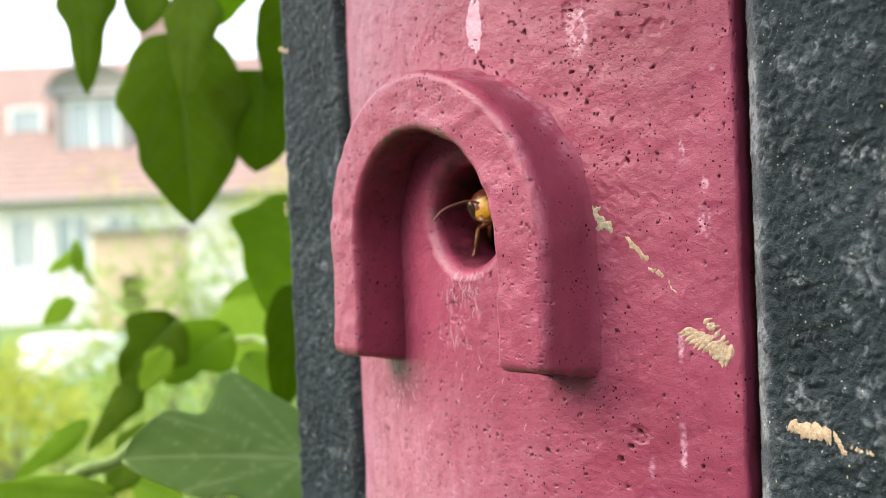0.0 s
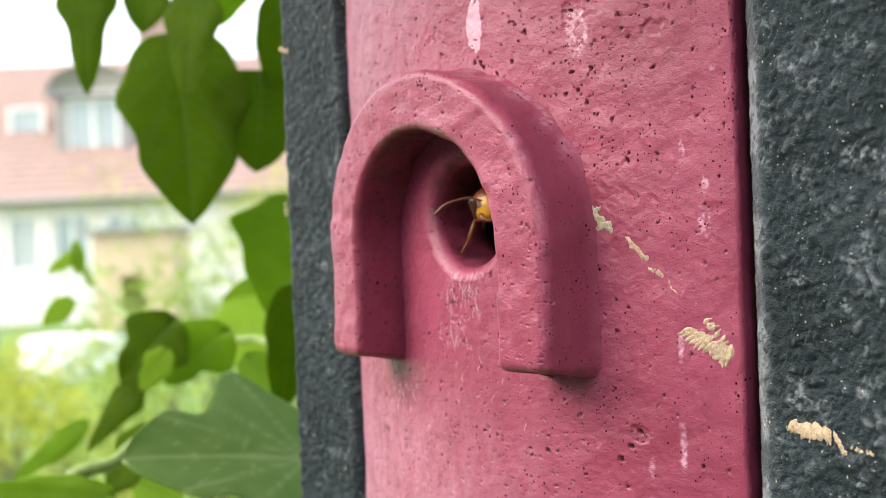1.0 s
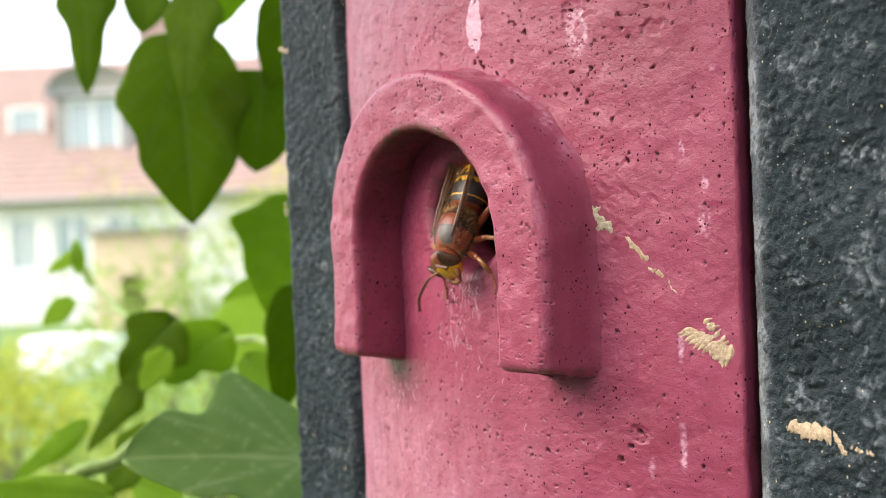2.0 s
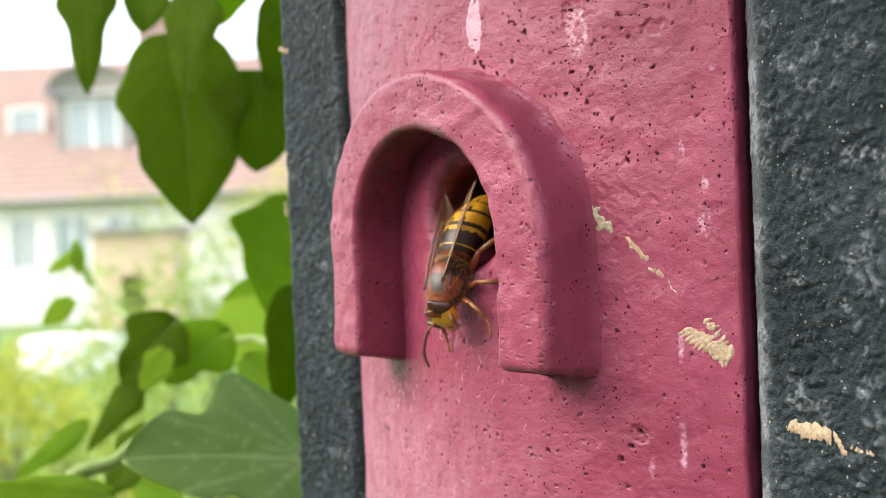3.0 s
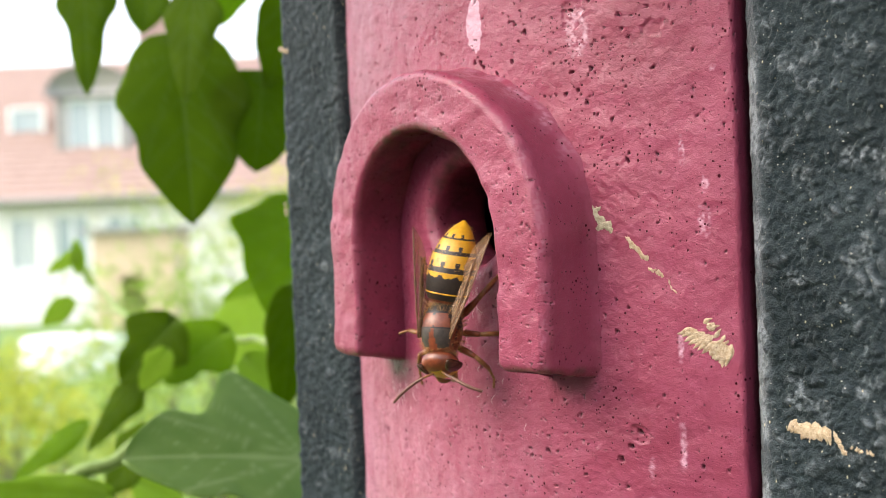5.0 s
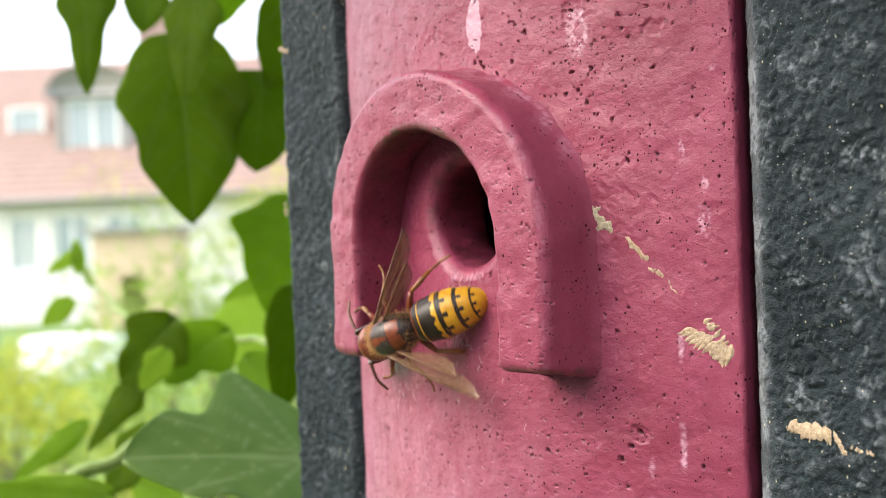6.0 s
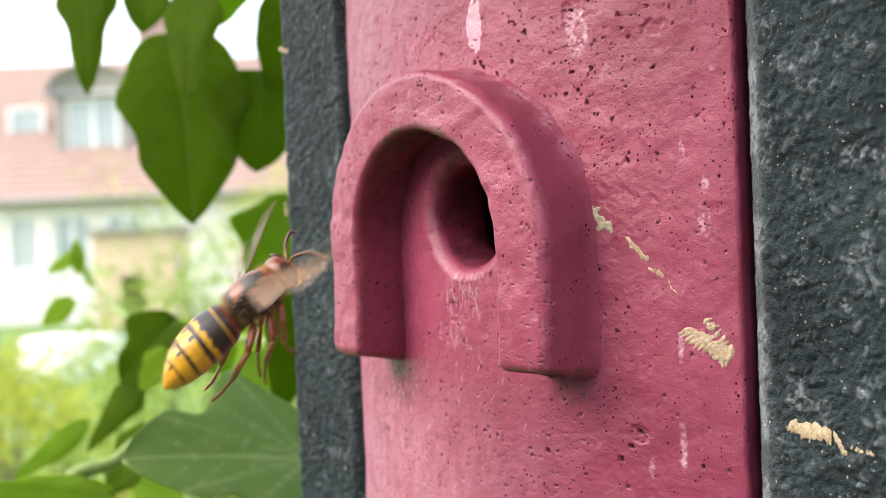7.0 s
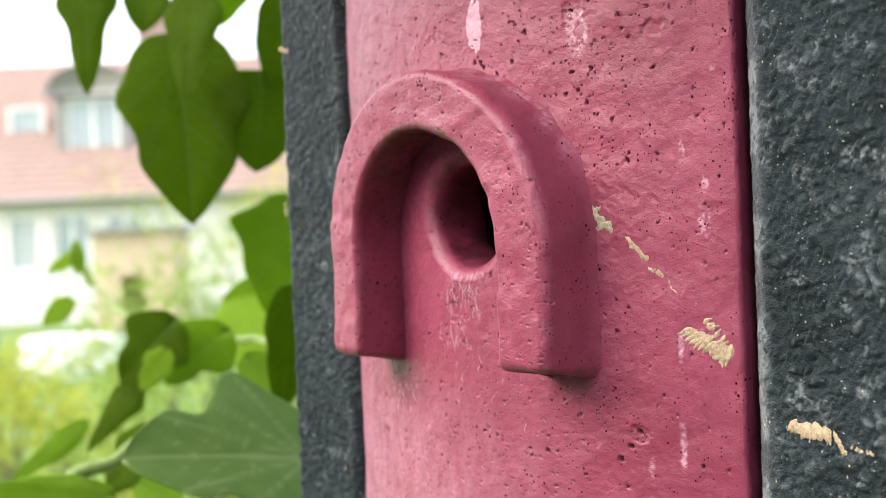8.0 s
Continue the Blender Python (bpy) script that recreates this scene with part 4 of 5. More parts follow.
# ---- hornet ----
def chitin(name, dark, light, rough=0.45, coat=0.2):
    m, t, b = nodes_of(name)
    f = noise_tex(t, 700, 4, 0.6)
    t.links.new(ramp(t, f, (0.3, dark), (0.7, light)), b.inputs["Base Color"])
    b.inputs["Roughness"].default_value = rough
    b.inputs["Coat Weight"].default_value, b.inputs["Coat Roughness"].default_value = coat, 0.2
    bump(t, b, noise_tex(t, 5000, 3, 0.6), 0.00003)
    return m


YELLOW = chitin("yellow_chitin", (0.56, 0.27, 0.009), (0.72, 0.40, 0.020), 0.38)
DARK = chitin("black_chitin", (0.010, 0.007, 0.005), (0.030, 0.018, 0.012), 0.42, 0.03)
RUST = chitin("rust_chitin", (0.11, 0.024, 0.009), (0.26, 0.062, 0.021), 0.34)
AMBER = chitin("amber_chitin", (0.16, 0.058, 0.014), (0.30, 0.125, 0.03))
SLATE = chitin("slate_chitin", (0.030, 0.024, 0.020), (0.075, 0.058, 0.045), 0.5)
FEELER = chitin("antenna_chitin", (0.10, 0.035, 0.020), (0.17, 0.075, 0.05), 0.6)
EYE = chitin("eye", (0.035, 0.014, 0.006), (0.07, 0.03, 0.014), 0.2)


def wing_material():
    m, t, b = nodes_of("wing_membrane")
    b.inputs["Base Color"].default_value = (0.36, 0.21, 0.10, 1)
    b.inputs["Roughness"].default_value = 0.25
    b.inputs["Alpha"].default_value = 0.5
    t.links.new(ramp(t, noise_tex(t, 900, 3, 0.6), (0.35, (0.22, 0.115, 0.05)), (0.7, (0.42, 0.27, 0.15))), b.inputs["Base Color"])
    return m


MEMBRANE = wing_material()
VEIN = chitin("wing_vein", (0.10, 0.045, 0.015), (0.17, 0.08, 0.03))
HAIR = simple("hair", (0.40, 0.22, 0.07), (0.58, 0.34, 0.13), 300, 0.7)
MM = 0.001


def body_of(profile, sides=40, steps=5):
    """Rings of a rounded body along x from rows (x, half width, half height, middle z), in millimetres."""
    rows = smooth_path4(profile, steps)
    return [[(x * MM, w * math.cos(a) * MM, (z + h * math.sin(a)) * MM) for a in (math.tau * k / sides for k in range(sides))] for x, w, h, z in rows]


def smooth_path4(rows, steps):
    a = np.array(rows, float)
    u = np.linspace(0, len(a) - 1, (len(a) - 1) * steps + 1)
    d = np.gradient(a, axis=0)
    out = []
    for v in u:
        k = min(int(v), len(a) - 2)
        f = v - k
        out.append(a[k] * (2 * f ** 3 - 3 * f ** 2 + 1) + a[k + 1] * (3 * f ** 2 - 2 * f ** 3) + d[k] * (f ** 3 - 2 * f ** 2 + f) + d[k + 1] * (f ** 3 - f ** 2))
    return np.maximum(np.array(out), [-99, 0.02, 0.02, -99])


def hairs(points, normals, count, length, seed):
    g = random.Random(seed)
    pieces = []
    for _ in range(count):
        k = g.randrange(len(points))
        p, n = Vector(points[k]), Vector(normals[k])
        d = (n + Vector((g.gauss(-0.1, 0.35), g.gauss(0, 0.35), g.gauss(0, 0.35)))).normalized()
        q = d.orthogonal().normalized() * 0.00004
        v = [p + q, p - q * 0.5 + d.cross(q) * 0.8, p - q * 0.5 - d.cross(q) * 0.8, p + d * length * g.uniform(0.5, 1.1)]
        pieces.append((v, [[0, 1, 3], [1, 2, 3], [2, 0, 3]]))
    return join(*pieces)


def skin_points(me, test):
    pts, nrm = [], []
    for v in me.vertices:
        if test(v.co / MM):
            pts.append(v.co.copy())
            out = Vector((0, v.co.y, v.co.z)).normalized()
            nrm.append(v.normal * (1 if v.normal.dot(out) > 0 else -1))
    return pts, nrm


def thorax(parent):
    prof = [(6.8, 1.6, 1.6, -0.2), (6.2, 2.6, 2.5, 0.0), (4.8, 3.5, 3.4, 0.2), (2.5, 4.3, 4.1, 0.3), (0.2, 4.4, 4.2, 0.3), (-2.0, 3.9, 3.9, 0.2), (-3.8, 3.2, 3.3, -0.2), (-5.2, 2.0, 2.2, -0.6), (-5.9, 0.8, 0.9, -0.8)]
    rings = body_of(prof, 72, 8)
    v, f = loft(rings)
    index = []
    for q in f:
        c = sum((Vector(v[k]) for k in q), Vector()) / len(q) / MM
        ang = math.degrees(math.atan2(c.y, c.z - 0.2))
        u = abs(ang) + 6 * noise.noise(c * 0.45)
        x = c.x + 0.3 * noise.noise(c * 0.4 + Vector((7, 0, 0)))
        if x > 5.2 - 0.012 * u and u < 100:                       # collar
            index.append(0)
        elif x > 0.7 and u < 70:                                  # shield: slate with a rusty wedge in its middle
            index.append(0 if u < 3 + 3.2 * (x - 0.7) or u > 56 else 2)
        elif u < 52 and -2.7 < x <= 0.7:                          # the two rust-red cushions behind it
            index.append(1 if x > 0.45 or u < 1.5 or u > 48 or x < -2.5 else 0)
        elif 72 <= u < 112 and 0.8 < x < 4.4:
            index.append(0)
        else:
            index.append(1)
    me = mesh_of("thorax", v, f, [RUST, DARK, SLATE], index)
    ob = part("thorax", me, parent, "rust-red and black thorax with fine hair")
    pts, nrm = skin_points(me, lambda c: c.x > -5 and (c.z < 2.9 or c.x > 4.6 or c.x < -2.8))
    part("hair", mesh_of("hair", *hairs(pts, nrm, 1500, 0.0016, 3), HAIR), ob)
    return ob


def head(parent):
    """The head turns about its neck, at the origin."""
    prof = [(-0.1, 0.9, 0.9, 0.0), (0.25, 2.9, 2.6, 0.1), (1.0, 3.9, 3.5, 0.0), (2.2, 4.15, 3.75, -0.2), (3.2, 3.6, 3.4, -0.4), (4.0, 2.4, 2.5, -0.7), (4.45, 0.9, 1.0, -0.9)]
    v, f = loft(body_of(prof, 72, 8))
    index = []
    for q in f:
        c = sum((Vector(v[k]) for k in q), Vector()) / len(q) / MM
        face = c.x > 1.6 and c.z < 1.2
        index.append(1 if face and (c.z < -0.9 or abs(c.y) < 1.3 and c.x > 2.6) else 0)
    ob = part("head", mesh_of("head", v, f, [RUST, YELLOW], index), parent, "rust-red head with a yellow face", pose(0.0060, 0, 0))
    for s in (1, -1):
        rows = []
        for k in range(15):
            a = math.pi * k / 14
            rows.append([(1.45 * math.sin(a) * math.cos(b), 0.80 * math.sin(a) * math.sin(b), 2.75 * math.cos(a)) for b in (math.tau * j / 24 for j in range(24))])
        m = pose(2.75, s * 3.50, 0.15, s * -6, 10, s * -42)
        verts = [m @ Vector((p[0] - 0.09 * p[2] ** 2 + 0.3, p[1], p[2])) * MM for r in rows for p in r]
        part("eye", mesh_of("eye", verts, grid_faces(15, 24, True), EYE), ob, "dark brown kidney-shaped eye")
        jaw = smooth_path([(3.3, s * 2.0, -2.4), (4.1, s * 1.9, -3.3), (4.3, s * 1.0, -4.1), (4.0, s * 0.15, -4.5)], 5)
        part("mandible", mesh_of("mandible", *tube([p * MM for p in jaw], [0.8 * MM * (1 - 0.7 * k / len(jaw)) for k in range(len(jaw))], 10), AMBER), ob)
        ant = smooth_path([(0, 0, 0), (1.2, s * 1.8, 1.0), (2.4, s * 4.0, 1.3), (4.2, s * 7.2, 0.9), (5.2, s * 10.0, -0.6)], 8)
        feeler = part("antenna", mesh_of("scape", *tube([p * MM for p in ant[:9]], 0.27 * MM, 8), AMBER), ob, at=pose(0.0041, s * 0.0010, 0.0004))
        part("flagellum", mesh_of("flagellum", *tube([p * MM for p in ant[8:]], [(0.27 + 0.09 * math.sin(math.pi * k / 26)) * MM for k in range(len(ant) - 8)], 8), FEELER), feeler)
    plate = [[((4.05 + 0.42 * math.cos(a) - 0.05 * (1 - q) * 3) * MM, 1.75 * q * math.cos(b) * MM, (-1.25 + 1.35 * q * math.sin(b)) * MM) for b in (math.tau * j / 28 for j in range(28))] for q, a in ((0.05, 0.0), (0.5, 0.5), (0.85, 1.0), (1.0, 1.9))]
    part("clypeus", mesh_of("clypeus", *loft(plate), YELLOW), ob, "bright yellow face plate")
    return ob


def abdomen(parent):
    """Six overlapping rings; the abdomen bends at the waist, at its origin."""
    ob = part("abdomen", mesh_of("waist", *tube([(0.5 * MM, 0, 0.0), (-0.4 * MM, 0, 0.1 * MM)], [0.7 * MM, 0.8 * MM], 16), DARK), parent, "black and yellow banded abdomen", pose(-0.0044, 0, -0.0006))
    def size(x):
        xs = [0, 0.4, 1.1, 2.8, 5.5, 8.0, 10.5, 13.0, 15.4, 17.2, 18.2]
        ws = [1.2, 3.3, 4.2, 4.75, 5.1, 5.1, 4.8, 4.1, 2.9, 1.5, 0.15]
        return np.interp(x, xs, ws)
    cuts = [0.0, 2.9, 7.2, 11.0, 14.2, 16.5, 18.2]
    g = random.Random(5)
    for k in range(6):
        a, b = cuts[k], cuts[k + 1]
        n, sides = 34, 180
        rings = []
        for i in range(n + 1):
            x = a - 0.25 + (b - a + 0.25) * i / n
            x = max(x, 0.0)
            w = float(np.mean([size(x + d) for d in (-0.5, -0.25, 0, 0.25, 0.5)])) * (1 + 0.030 * (i / n) ** 2) if k < 5 or i < n else 0.05
            rings.append([(-x * MM, w * math.cos(t) * MM, (0.86 * w * math.sin(t) - 0.0 - 0.010 * x * x) * MM) for t in (math.tau * j / sides for j in range(sides))])
        # the last edge turns inward under the next ring
        if k < 5:
            rings.append([(p[0] + 0.05 * MM, p[1] * 0.955, p[2] * 0.955) for p in rings[-1]])
        v, f = loft(rings, cap=(k == 5))
        index = []
        for q in f:
            c = sum((Vector(v[m]) for m in q), Vector()) / len(q) / MM
            s = (-c.x - a) / (b - a)
            t = math.degrees(math.atan2(c.y, c.z + 0.010 * c.x * c.x))
            u = abs(t)
            tooth = max(math.exp(-(t / 7) ** 4), 0.9 * math.exp(-((u - 42) / 8) ** 4), 0.5 * math.exp(-((u - 92) / 9) ** 4))
            stalk = max(math.exp(-(t / 4) ** 4), math.exp(-((u - 42) / 4) ** 4))
            if k == 0:
                dark = 2 if s < 0.45 else 1 if s < 0.90 else 0
            elif k == 1:
                dark = 1 if s < 0.74 + 0.13 * tooth + 0.03 * math.sin(u * 0.3) else 0
            elif k == 5:
                dark = 0
            else:
                line, knob = ((0.28, 0.58), (0.23, 0.56), (0.16, 0.48))[k - 2]
                dark = 1 if s < line + 0.05 * tooth or s < knob and (stalk > 0.5 or s > knob - 0.22 and tooth > 0.5) else 0
            index.append(dark)
        part("tergite", mesh_of("tergite", v, f, [YELLOW, DARK, RUST], index), ob)
    pts, nrm = [], []
    for k in range(700):
        t, x = g.uniform(0, math.tau), g.uniform(6, 17.2)
        w = float(size(x))
        pts.append(Vector((-x * MM, w * math.cos(t) * MM, (0.86 * w * math.sin(t) - 0.010 * x * x) * MM)))
        nrm.append(Vector((-0.6, math.cos(t), math.sin(t))).normalized())
    part("hair", mesh_of("hair", *hairs(pts, nrm, 700, 0.0009, 8), HAIR), ob)
    return ob


def wing(parent, name, at, side, length, width):
    """A wing from its hinge at the origin, back along -x, leading edge outward: membrane and raised veins."""
    n, m = 30, 9
    def edge(s):
        lead = 0.10 * width * math.sin(math.pi * s)
        trail = width * (0.16 + 0.84 * math.sin(math.pi * min(1, s * 0.62 + 0.05)) ** 1.2) * (1 - s ** 7)
        return lead, trail
    verts = []
    for i in range(n):
        s = i / (n - 1)
        lead, trail = edge(s)
        for j in range(m):
            q = j / (m - 1)
            verts.append((-s * length, side * (lead - q * trail), 0.05 * width * math.sin(q * 5 + s * 3) + 0.02 * length * s * s))
    verts = [(x * MM, y * MM, z * MM) for x, y, z in verts]
    ob = part(name, mesh_of(name, verts, grid_faces(n, m), MEMBRANE), parent, "translucent smoky-brown wing", at)
    def along(q0, q1, s0, s1, r):
        pts = []
        for k in range(13):
            u = k / 12
            s, q = s0 + (s1 - s0) * u, q0 + (q1 - q0) * u
            i, j = s * (n - 1), q * (m - 1)
            a, b = Vector(verts[int(i) * m + int(j)]), Vector(verts[min(int(i) + 1, n - 1) * m + min(int(j) + 1, m - 1)])
            pts.append(a.lerp(b, 0.5 * ((i % 1) + (j % 1))))
        return tube(pts, [r * MM * (1 - 0.5 * k / 12) for k in range(13)], 6)
    for run in ((0, 0, 0, 0.97, 0.22), (0.10, 0.12, 0, 0.72, 0.15), (0.30, 0.62, 0.02, 0.80, 0.10), (0.45, 0.9, 0.02, 0.5, 0.09), (0.12, 0.5, 0.45, 0.62, 0.08), (0.1, 0.35, 0.62, 0.93, 0.08), (0.45, 0.62, 0.62, 0.9, 0.07)):
        part("vein", mesh_of("vein", *along(*run), VEIN), ob)
    return ob


def leg(parent, at, points, thick):
    path = [Vector(p) * MM for p in points]
    femur = tube([path[0], path[0].lerp(path[1], 0.3), path[0].lerp(path[1], 0.75), path[1]], [0.55 * thick * MM, 0.8 * thick * MM, 0.65 * thick * MM, 0.5 * thick * MM], 10)
    ob = part("leg", mesh_of("femur", *femur, RUST), parent, at=at)
    part("tibia", mesh_of("tibia", *tube([path[1], path[1].lerp(path[2], 0.5), path[2]], [0.45 * thick * MM, 0.55 * thick * MM, 0.48 * thick * MM], 10), AMBER), ob)
    spots, thick_at, end = [], [], path[2:]
    for a, b in zip(end, end[1:]):
        for k in range(3):
            p, q = a.lerp(b, k / 3), a.lerp(b, (k + 0.92) / 3)
            spots += [p, p.lerp(q, 0.7), q]
            thick_at += [0.22 * thick * MM, 0.34 * thick * MM, 0.2 * thick * MM]
    part("tarsus", mesh_of("tarsus", *tube(spots, thick_at, 8), AMBER), ob)
    return ob


def hornet():
    bug = tagged(new("hornet"), "large European hornet, rust-red thorax and yellow-black banded abdomen", "hornet")
    parts = {"thorax": thorax(bug), "head": head(bug), "abdomen": abdomen(bug)}
    for s, k in ((1, "l"), (-1, "r")):
        parts["fore_" + k] = wing(bug, "forewing", pose(0.0028, s * 0.0036, 0.0030), s, 23.5, 4.8)
        parts["hind_" + k] = wing(bug, "hindwing", pose(0.0005, s * 0.0034, 0.0026), s, 15.0, 4.2)
        parts["leg1_" + k] = leg(bug, pose(0.0040, s * 0.0020, -0.0032), [(0, 0, 0), (2.2, s * 4.6, 0.6), (4.6, s * 6.2, -2.6), (6.6, s * 6.6, -4.2), (8.6, s * 6.2, -4.9)], 1.0)
        parts["leg2_" + k] = leg(bug, pose(0.0010, s * 0.0024, -0.0036), [(0, 0, 0), (0.6, s * 5.2, 1.0), (0.2, s * 9.0, -2.4), (0.4, s * 11.4, -4.2), (1.0, s * 13.2, -4.8)], 1.0)
        parts["leg3_" + k] = leg(bug, pose(-0.0022, s * 0.0022, -0.0034), [(0, 0, 0), (-3.6, s * 4.8, 1.2), (-8.2, s * 7.4, -2.0), (-11.0, s * 8.4, -4.0), (-13.2, s * 8.8, -4.8)], 1.1)
    return bug, parts


HORNET, PIECES = hornet()


# ---- what moves ----
def motions():
    walk(HORNET, [
        (0.0, pose(-0.00175, 0.01523, 2.00424, 13.4, 20.8, -93.2)),
        (0.4, pose(-0.00128, 0.01482, 2.00357, 8.6, 17.6, -91.3)),
        (0.7, pose(0.00088, 0.01638, 2.00293, -7.1, 11.9, -96.2)),
        (1.0, pose(-0.00017, 0.01421, 2.00448, 5.9, 18.9, -90.1)),
        (1.2, pose(-0.00031, 0.00975, 2.00542, 8.8, 26.9, -95.3)),
        (1.4, pose(-0.00030, 0.00531, 2.00519, 8.1, 37.4, -99.1)),
        (1.5, pose(0.00010, 0.00300, 2.00463, 3.3, 41.9, -101.3)),
        (1.7, pose(0.00167, -0.00114, 2.00112, 0.8, 58.3, -99.1)),
        (2.8, pose(-0.00081, -0.00361, 1.98995, 29.4, 60.7, -54.5)),
        (3.0, pose(-0.00088, -0.00382, 1.98643, 31.6, 61.5, -67.8)),
        (3.5, pose(0.00390, -0.00880, 1.98009, -53.8, 73.9, -163.4)),
        (3.7, pose(0.00406, -0.01080, 1.97928, -59.5, 68.5, -162.8)),
        (4.0, pose(0.00323, -0.01277, 1.97845, -54.6, 62.4, -147.9)),
        (4.2, pose(0.00286, -0.01251, 1.97741, -56.8, 67.3, -144.3)),
        (4.5, pose(0.00210, -0.01049, 1.97818, 6.2, 79.9, -75.9)),
        (4.7, pose(0.00512, -0.01063, 1.97708, 40.4, 78.8, -28.8)),
        (5.8, pose(-0.00517, -0.01001, 1.97728, -64.8, 42.3, -131.7)),
        (6.0, pose(-0.00973, -0.01160, 1.97515, -96.3, 20.9, -154.9)),
        (6.1, pose(-0.00796, -0.01261, 1.97241, -85.6, 9.3, -156.1)),
        (6.2, pose(-0.00154, -0.01718, 1.97060, -74.8, -2.0, -160.2)),
        (6.3, pose(0.00061, -0.02034, 1.97312, -74.5, -11.6, -165.5)),
        (6.4, pose(-0.00188, -0.02082, 1.97507, -71.1, -22.8, -167.7)),
        (6.5, pose(-0.02129, -0.02491, 1.97163, 2.5, -41.5, 140.5)),
        (6.6, pose(-0.01073, -0.06100, 1.96027, 11.9, -31.9, 98.5)),
        (6.7, pose(-0.01133, -0.06915, 1.95917, 21.4, -26.9, 68.0)),
        (6.8, pose(-0.01022, -0.06989, 1.97168, 31.2, -36.1, 43.6)),
        (6.9, pose(-0.00463, -0.06454, 1.98260, 23.0, -29.9, 52.0)),
        (7.0, pose(0.00341, -0.05537, 1.98591, 15.1, -35.8, 63.9)),
        (7.2, pose(0.00170, -0.04901, 2.00476, 9.1, -24.3, 88.7)),
        (7.3, pose(0.00392, -0.05153, 2.00775, 11.8, -22.0, 82.7)),
        (7.4, pose(0.00973, -0.04938, 2.01681, 13.3, -29.7, 77.9)),
        (7.5, pose(0.01822, -0.05630, 2.02710, 25.0, -9.4, 82.8)),
        (7.6, pose(0.00887, -0.04930, 2.03202, 18.7, -25.8, 82.2)),
        (7.7, pose(0.01007, -0.05045, 2.04247, 17.7, -26.6, 83.6)),
        (7.8, pose(0.00385, -0.06134, 2.05773, 16.3, -25.3, 86.0)),
        (8.0, pose(-0.01784, -0.06839, 2.10934, 13.5, -26.1, 90.3)),
    ])
    # wings: folded along the back at rest, opened before the start, beating from 6.2 s on
    for k, s, wide, fold in (("l", 1, 8, 12), ("r", -1, -2, 82)):
        for name, root, rest, behind in (("fore_", (0.0028, 0.0038, 0.0034), 9, 0), ("hind_", (0.0005, 0.0036, 0.0029), 6, 12)):
            rise = 0 if k == "l" else 7

            def at(back, lift, lean=25):
                return Matrix.Translation((root[0], s * root[1], root[2])) @ Matrix.Rotation(radians(-s * back), 4, "Z") @ Matrix.Rotation(radians(s * lean), 4, "X") @ Matrix.Rotation(radians(lift), 4, "Y")
            rows = [(0.0, at(3, 2, 60)), (1.7, at(3, 2, 60)), (2.8, at(rest + wide, rise, fold)), (4.0, at(rest + wide, rise, fold)), (4.7, at(rest + wide + 1, rise, fold)), (5.8, at(rest + 36, 10, 64)), (6.0, at(rest + 44, 10, 62)), (6.1, at(rest + 54, 10, 55))]
            stroke = {}
            for f in range(186, 241):
                stroke[f] = (62, 108)[f % 2]
            for f, sweep in ((190, 100), (193, 80), (196, 82), (199, 95), (202, 110), (205, 122), (208, 115), (211, 126), (214, 110), (217, 126), (220, 110), (223, 105), (226, 122), (229, 105)):
                stroke[f - 1], stroke[f], stroke[f + 1] = sweep - 42, sweep, sweep + 40
            for f, sweep in sorted(stroke.items()):
                rows.append(((f - 1) / 30.0, at(sweep - behind, 14 + 16 * math.sin(f * 2.2))))
            walk(PIECES[name + k], rows)
    # the head looks about
    def nod(pitch, yaw, roll=0):
        return pose(0.0060, 0, 0) @ Euler((radians(roll), radians(pitch), radians(yaw))).to_matrix().to_4x4()
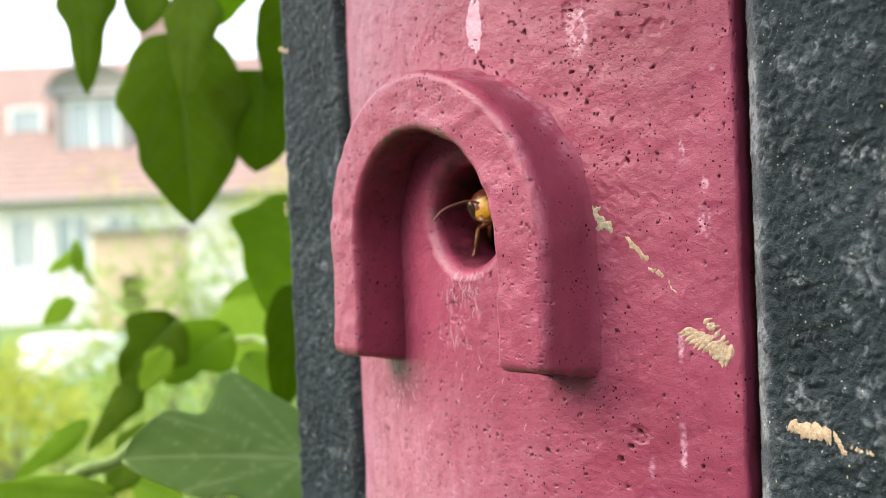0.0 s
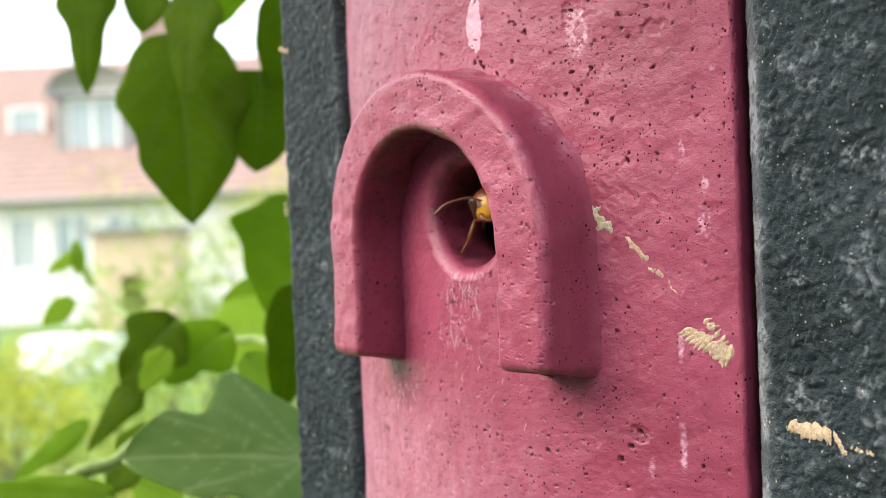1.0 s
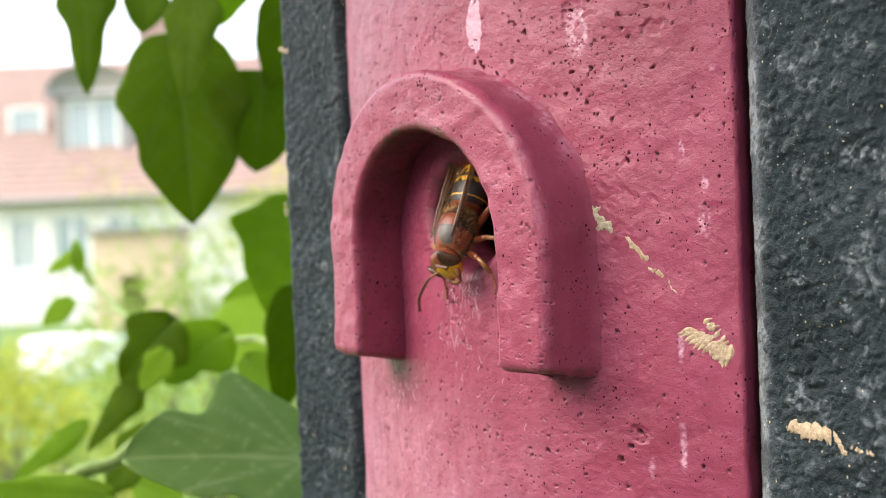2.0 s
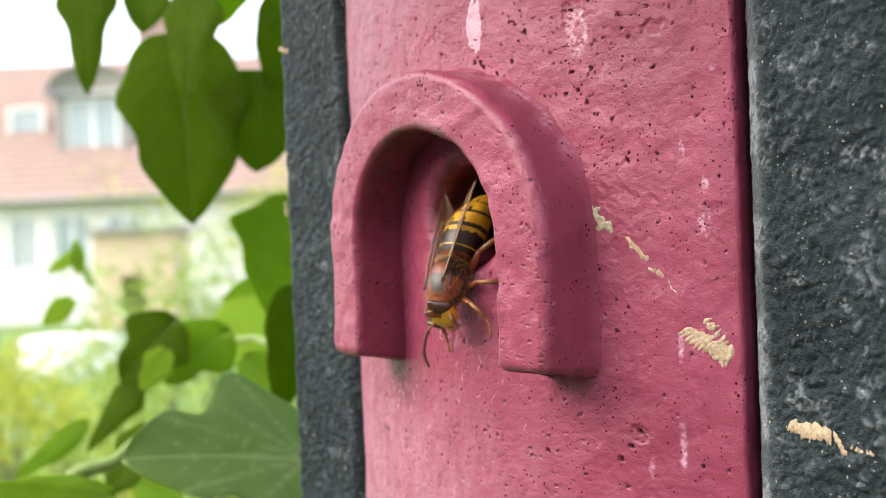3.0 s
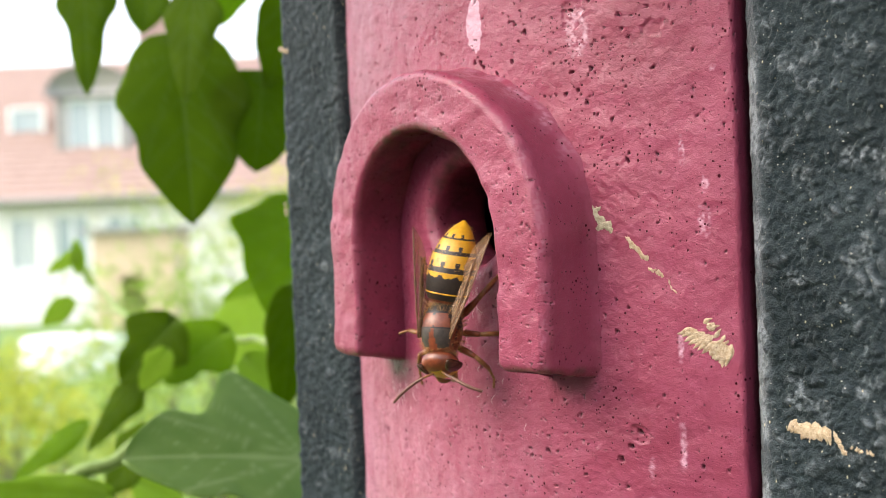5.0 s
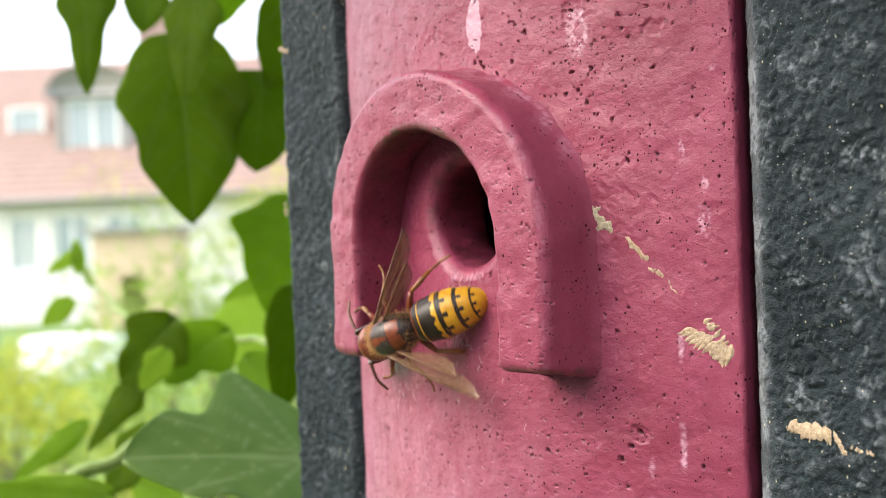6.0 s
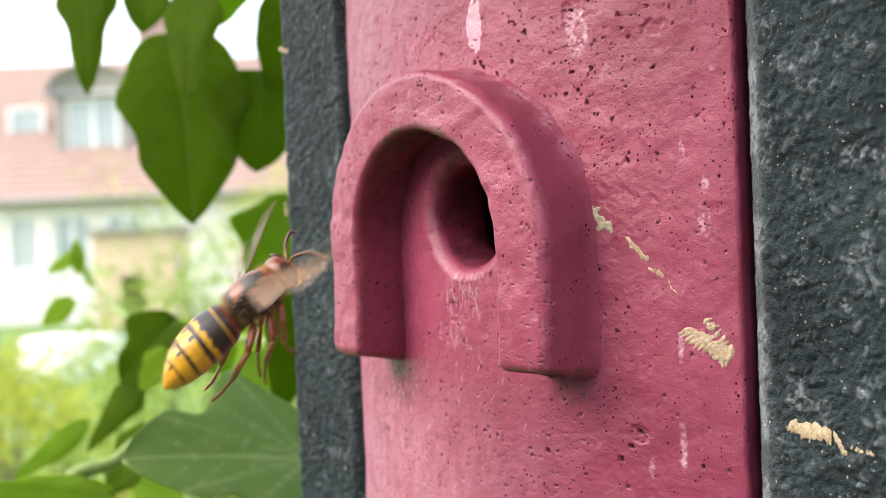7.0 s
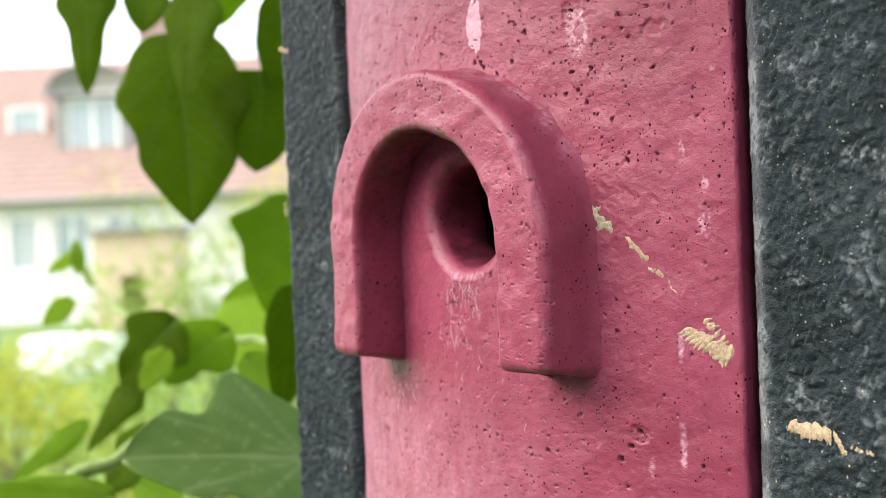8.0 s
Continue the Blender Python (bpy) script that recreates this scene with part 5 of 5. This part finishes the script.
    walk(PIECES["head"], [(0.0, nod(-18, 45)), (0.4, nod(-18, 44)), (0.7, nod(-10, 36)), (1.0, nod(-20, 42)), (1.2, nod(-18, 18, 4)), (1.5, nod(-16, -4, 8)), (1.7, nod(-14, 4, 14)), (2.8, nod(-16, 8, 34)), (3.2, nod(-4, 4, 26)),
                             (3.7, nod(14, -5, 12)), (4.2, nod(8, 0, 8)), (4.5, nod(-24, 8, 6)), (4.7, nod(-26, 8, 6)), (5.8, nod(40, 0)), (6.1, nod(50, 0)), (6.4, nod(40, 0)), (6.6, nod(5, 0)), (6.9, nod(-10, 0)), (8.0, nod(-10, 0))])
    # the abdomen bends at the waist
    def bend(pitch, yaw):
        return pose(-0.0044, 0, -0.0006) @ Euler((0, radians(pitch), radians(yaw))).to_matrix().to_4x4()
    walk(PIECES["abdomen"], [(0.0, bend(0, 0)), (1.7, bend(0, 0)), (2.8, bend(-18, -5)), (3.0, bend(-2, -6)), (3.5, bend(-7, -10)), (3.7, bend(-3, -10)), (4.0, bend(5, -10)), (4.2, bend(3, -10)), (4.5, bend(-5, -11)), (4.7, bend(0, -11)),
                                (5.8, bend(16, -1)), (6.0, bend(-4, -3)), (6.2, bend(-13, -3)), (6.4, bend(-6, 8)), (6.5, bend(-2, 2)), (6.8, bend(6, -2)), (7.0, bend(3, 2)), (7.2, bend(1, 2)), (7.4, bend(-1, 0)), (7.5, bend(-6, -1)), (7.6, bend(6, -2)), (8.0, bend(6, 0))])
    # legs: clinging at first, hanging in flight
    for k, s in (("l", 1), ("r", -1)):
        for name, root, back, down in (("leg1_", (0.0040, 0.0020, -0.0032), 65, 62), ("leg2_", (0.0010, 0.0024, -0.0036), 42, 70), ("leg3_", (-0.0022, 0.0022, -0.0034), 14, 55)):
            def held(turn, drop, fall=0):
                return Matrix.Translation((root[0], s * root[1], root[2])) @ Matrix.Rotation(radians(fall), 4, "Y") @ Matrix.Rotation(radians(s * turn), 4, "Z") @ Matrix.Rotation(radians(-s * drop), 4, "X")
            walk(PIECES[name + k], [(0.0, held(-10, 10)), (1.5, held(0, 0)), (2.8, held(6, 0)), (3.3, held(-6, 4)), (3.8, held(7, 0)), (4.3, held(-5, 3)), (4.7, held(4, 0)), (5.8, held(0, 0)), (6.3, held(0, 6)), (6.5, held(0, down * 0.5, back * 0.5)), (6.8, held(0, down, back)), (7.1, held(0, down, back)), (7.4, held(0, down, back + 30)), (8.0, held(0, down, back + 30))])


motions()
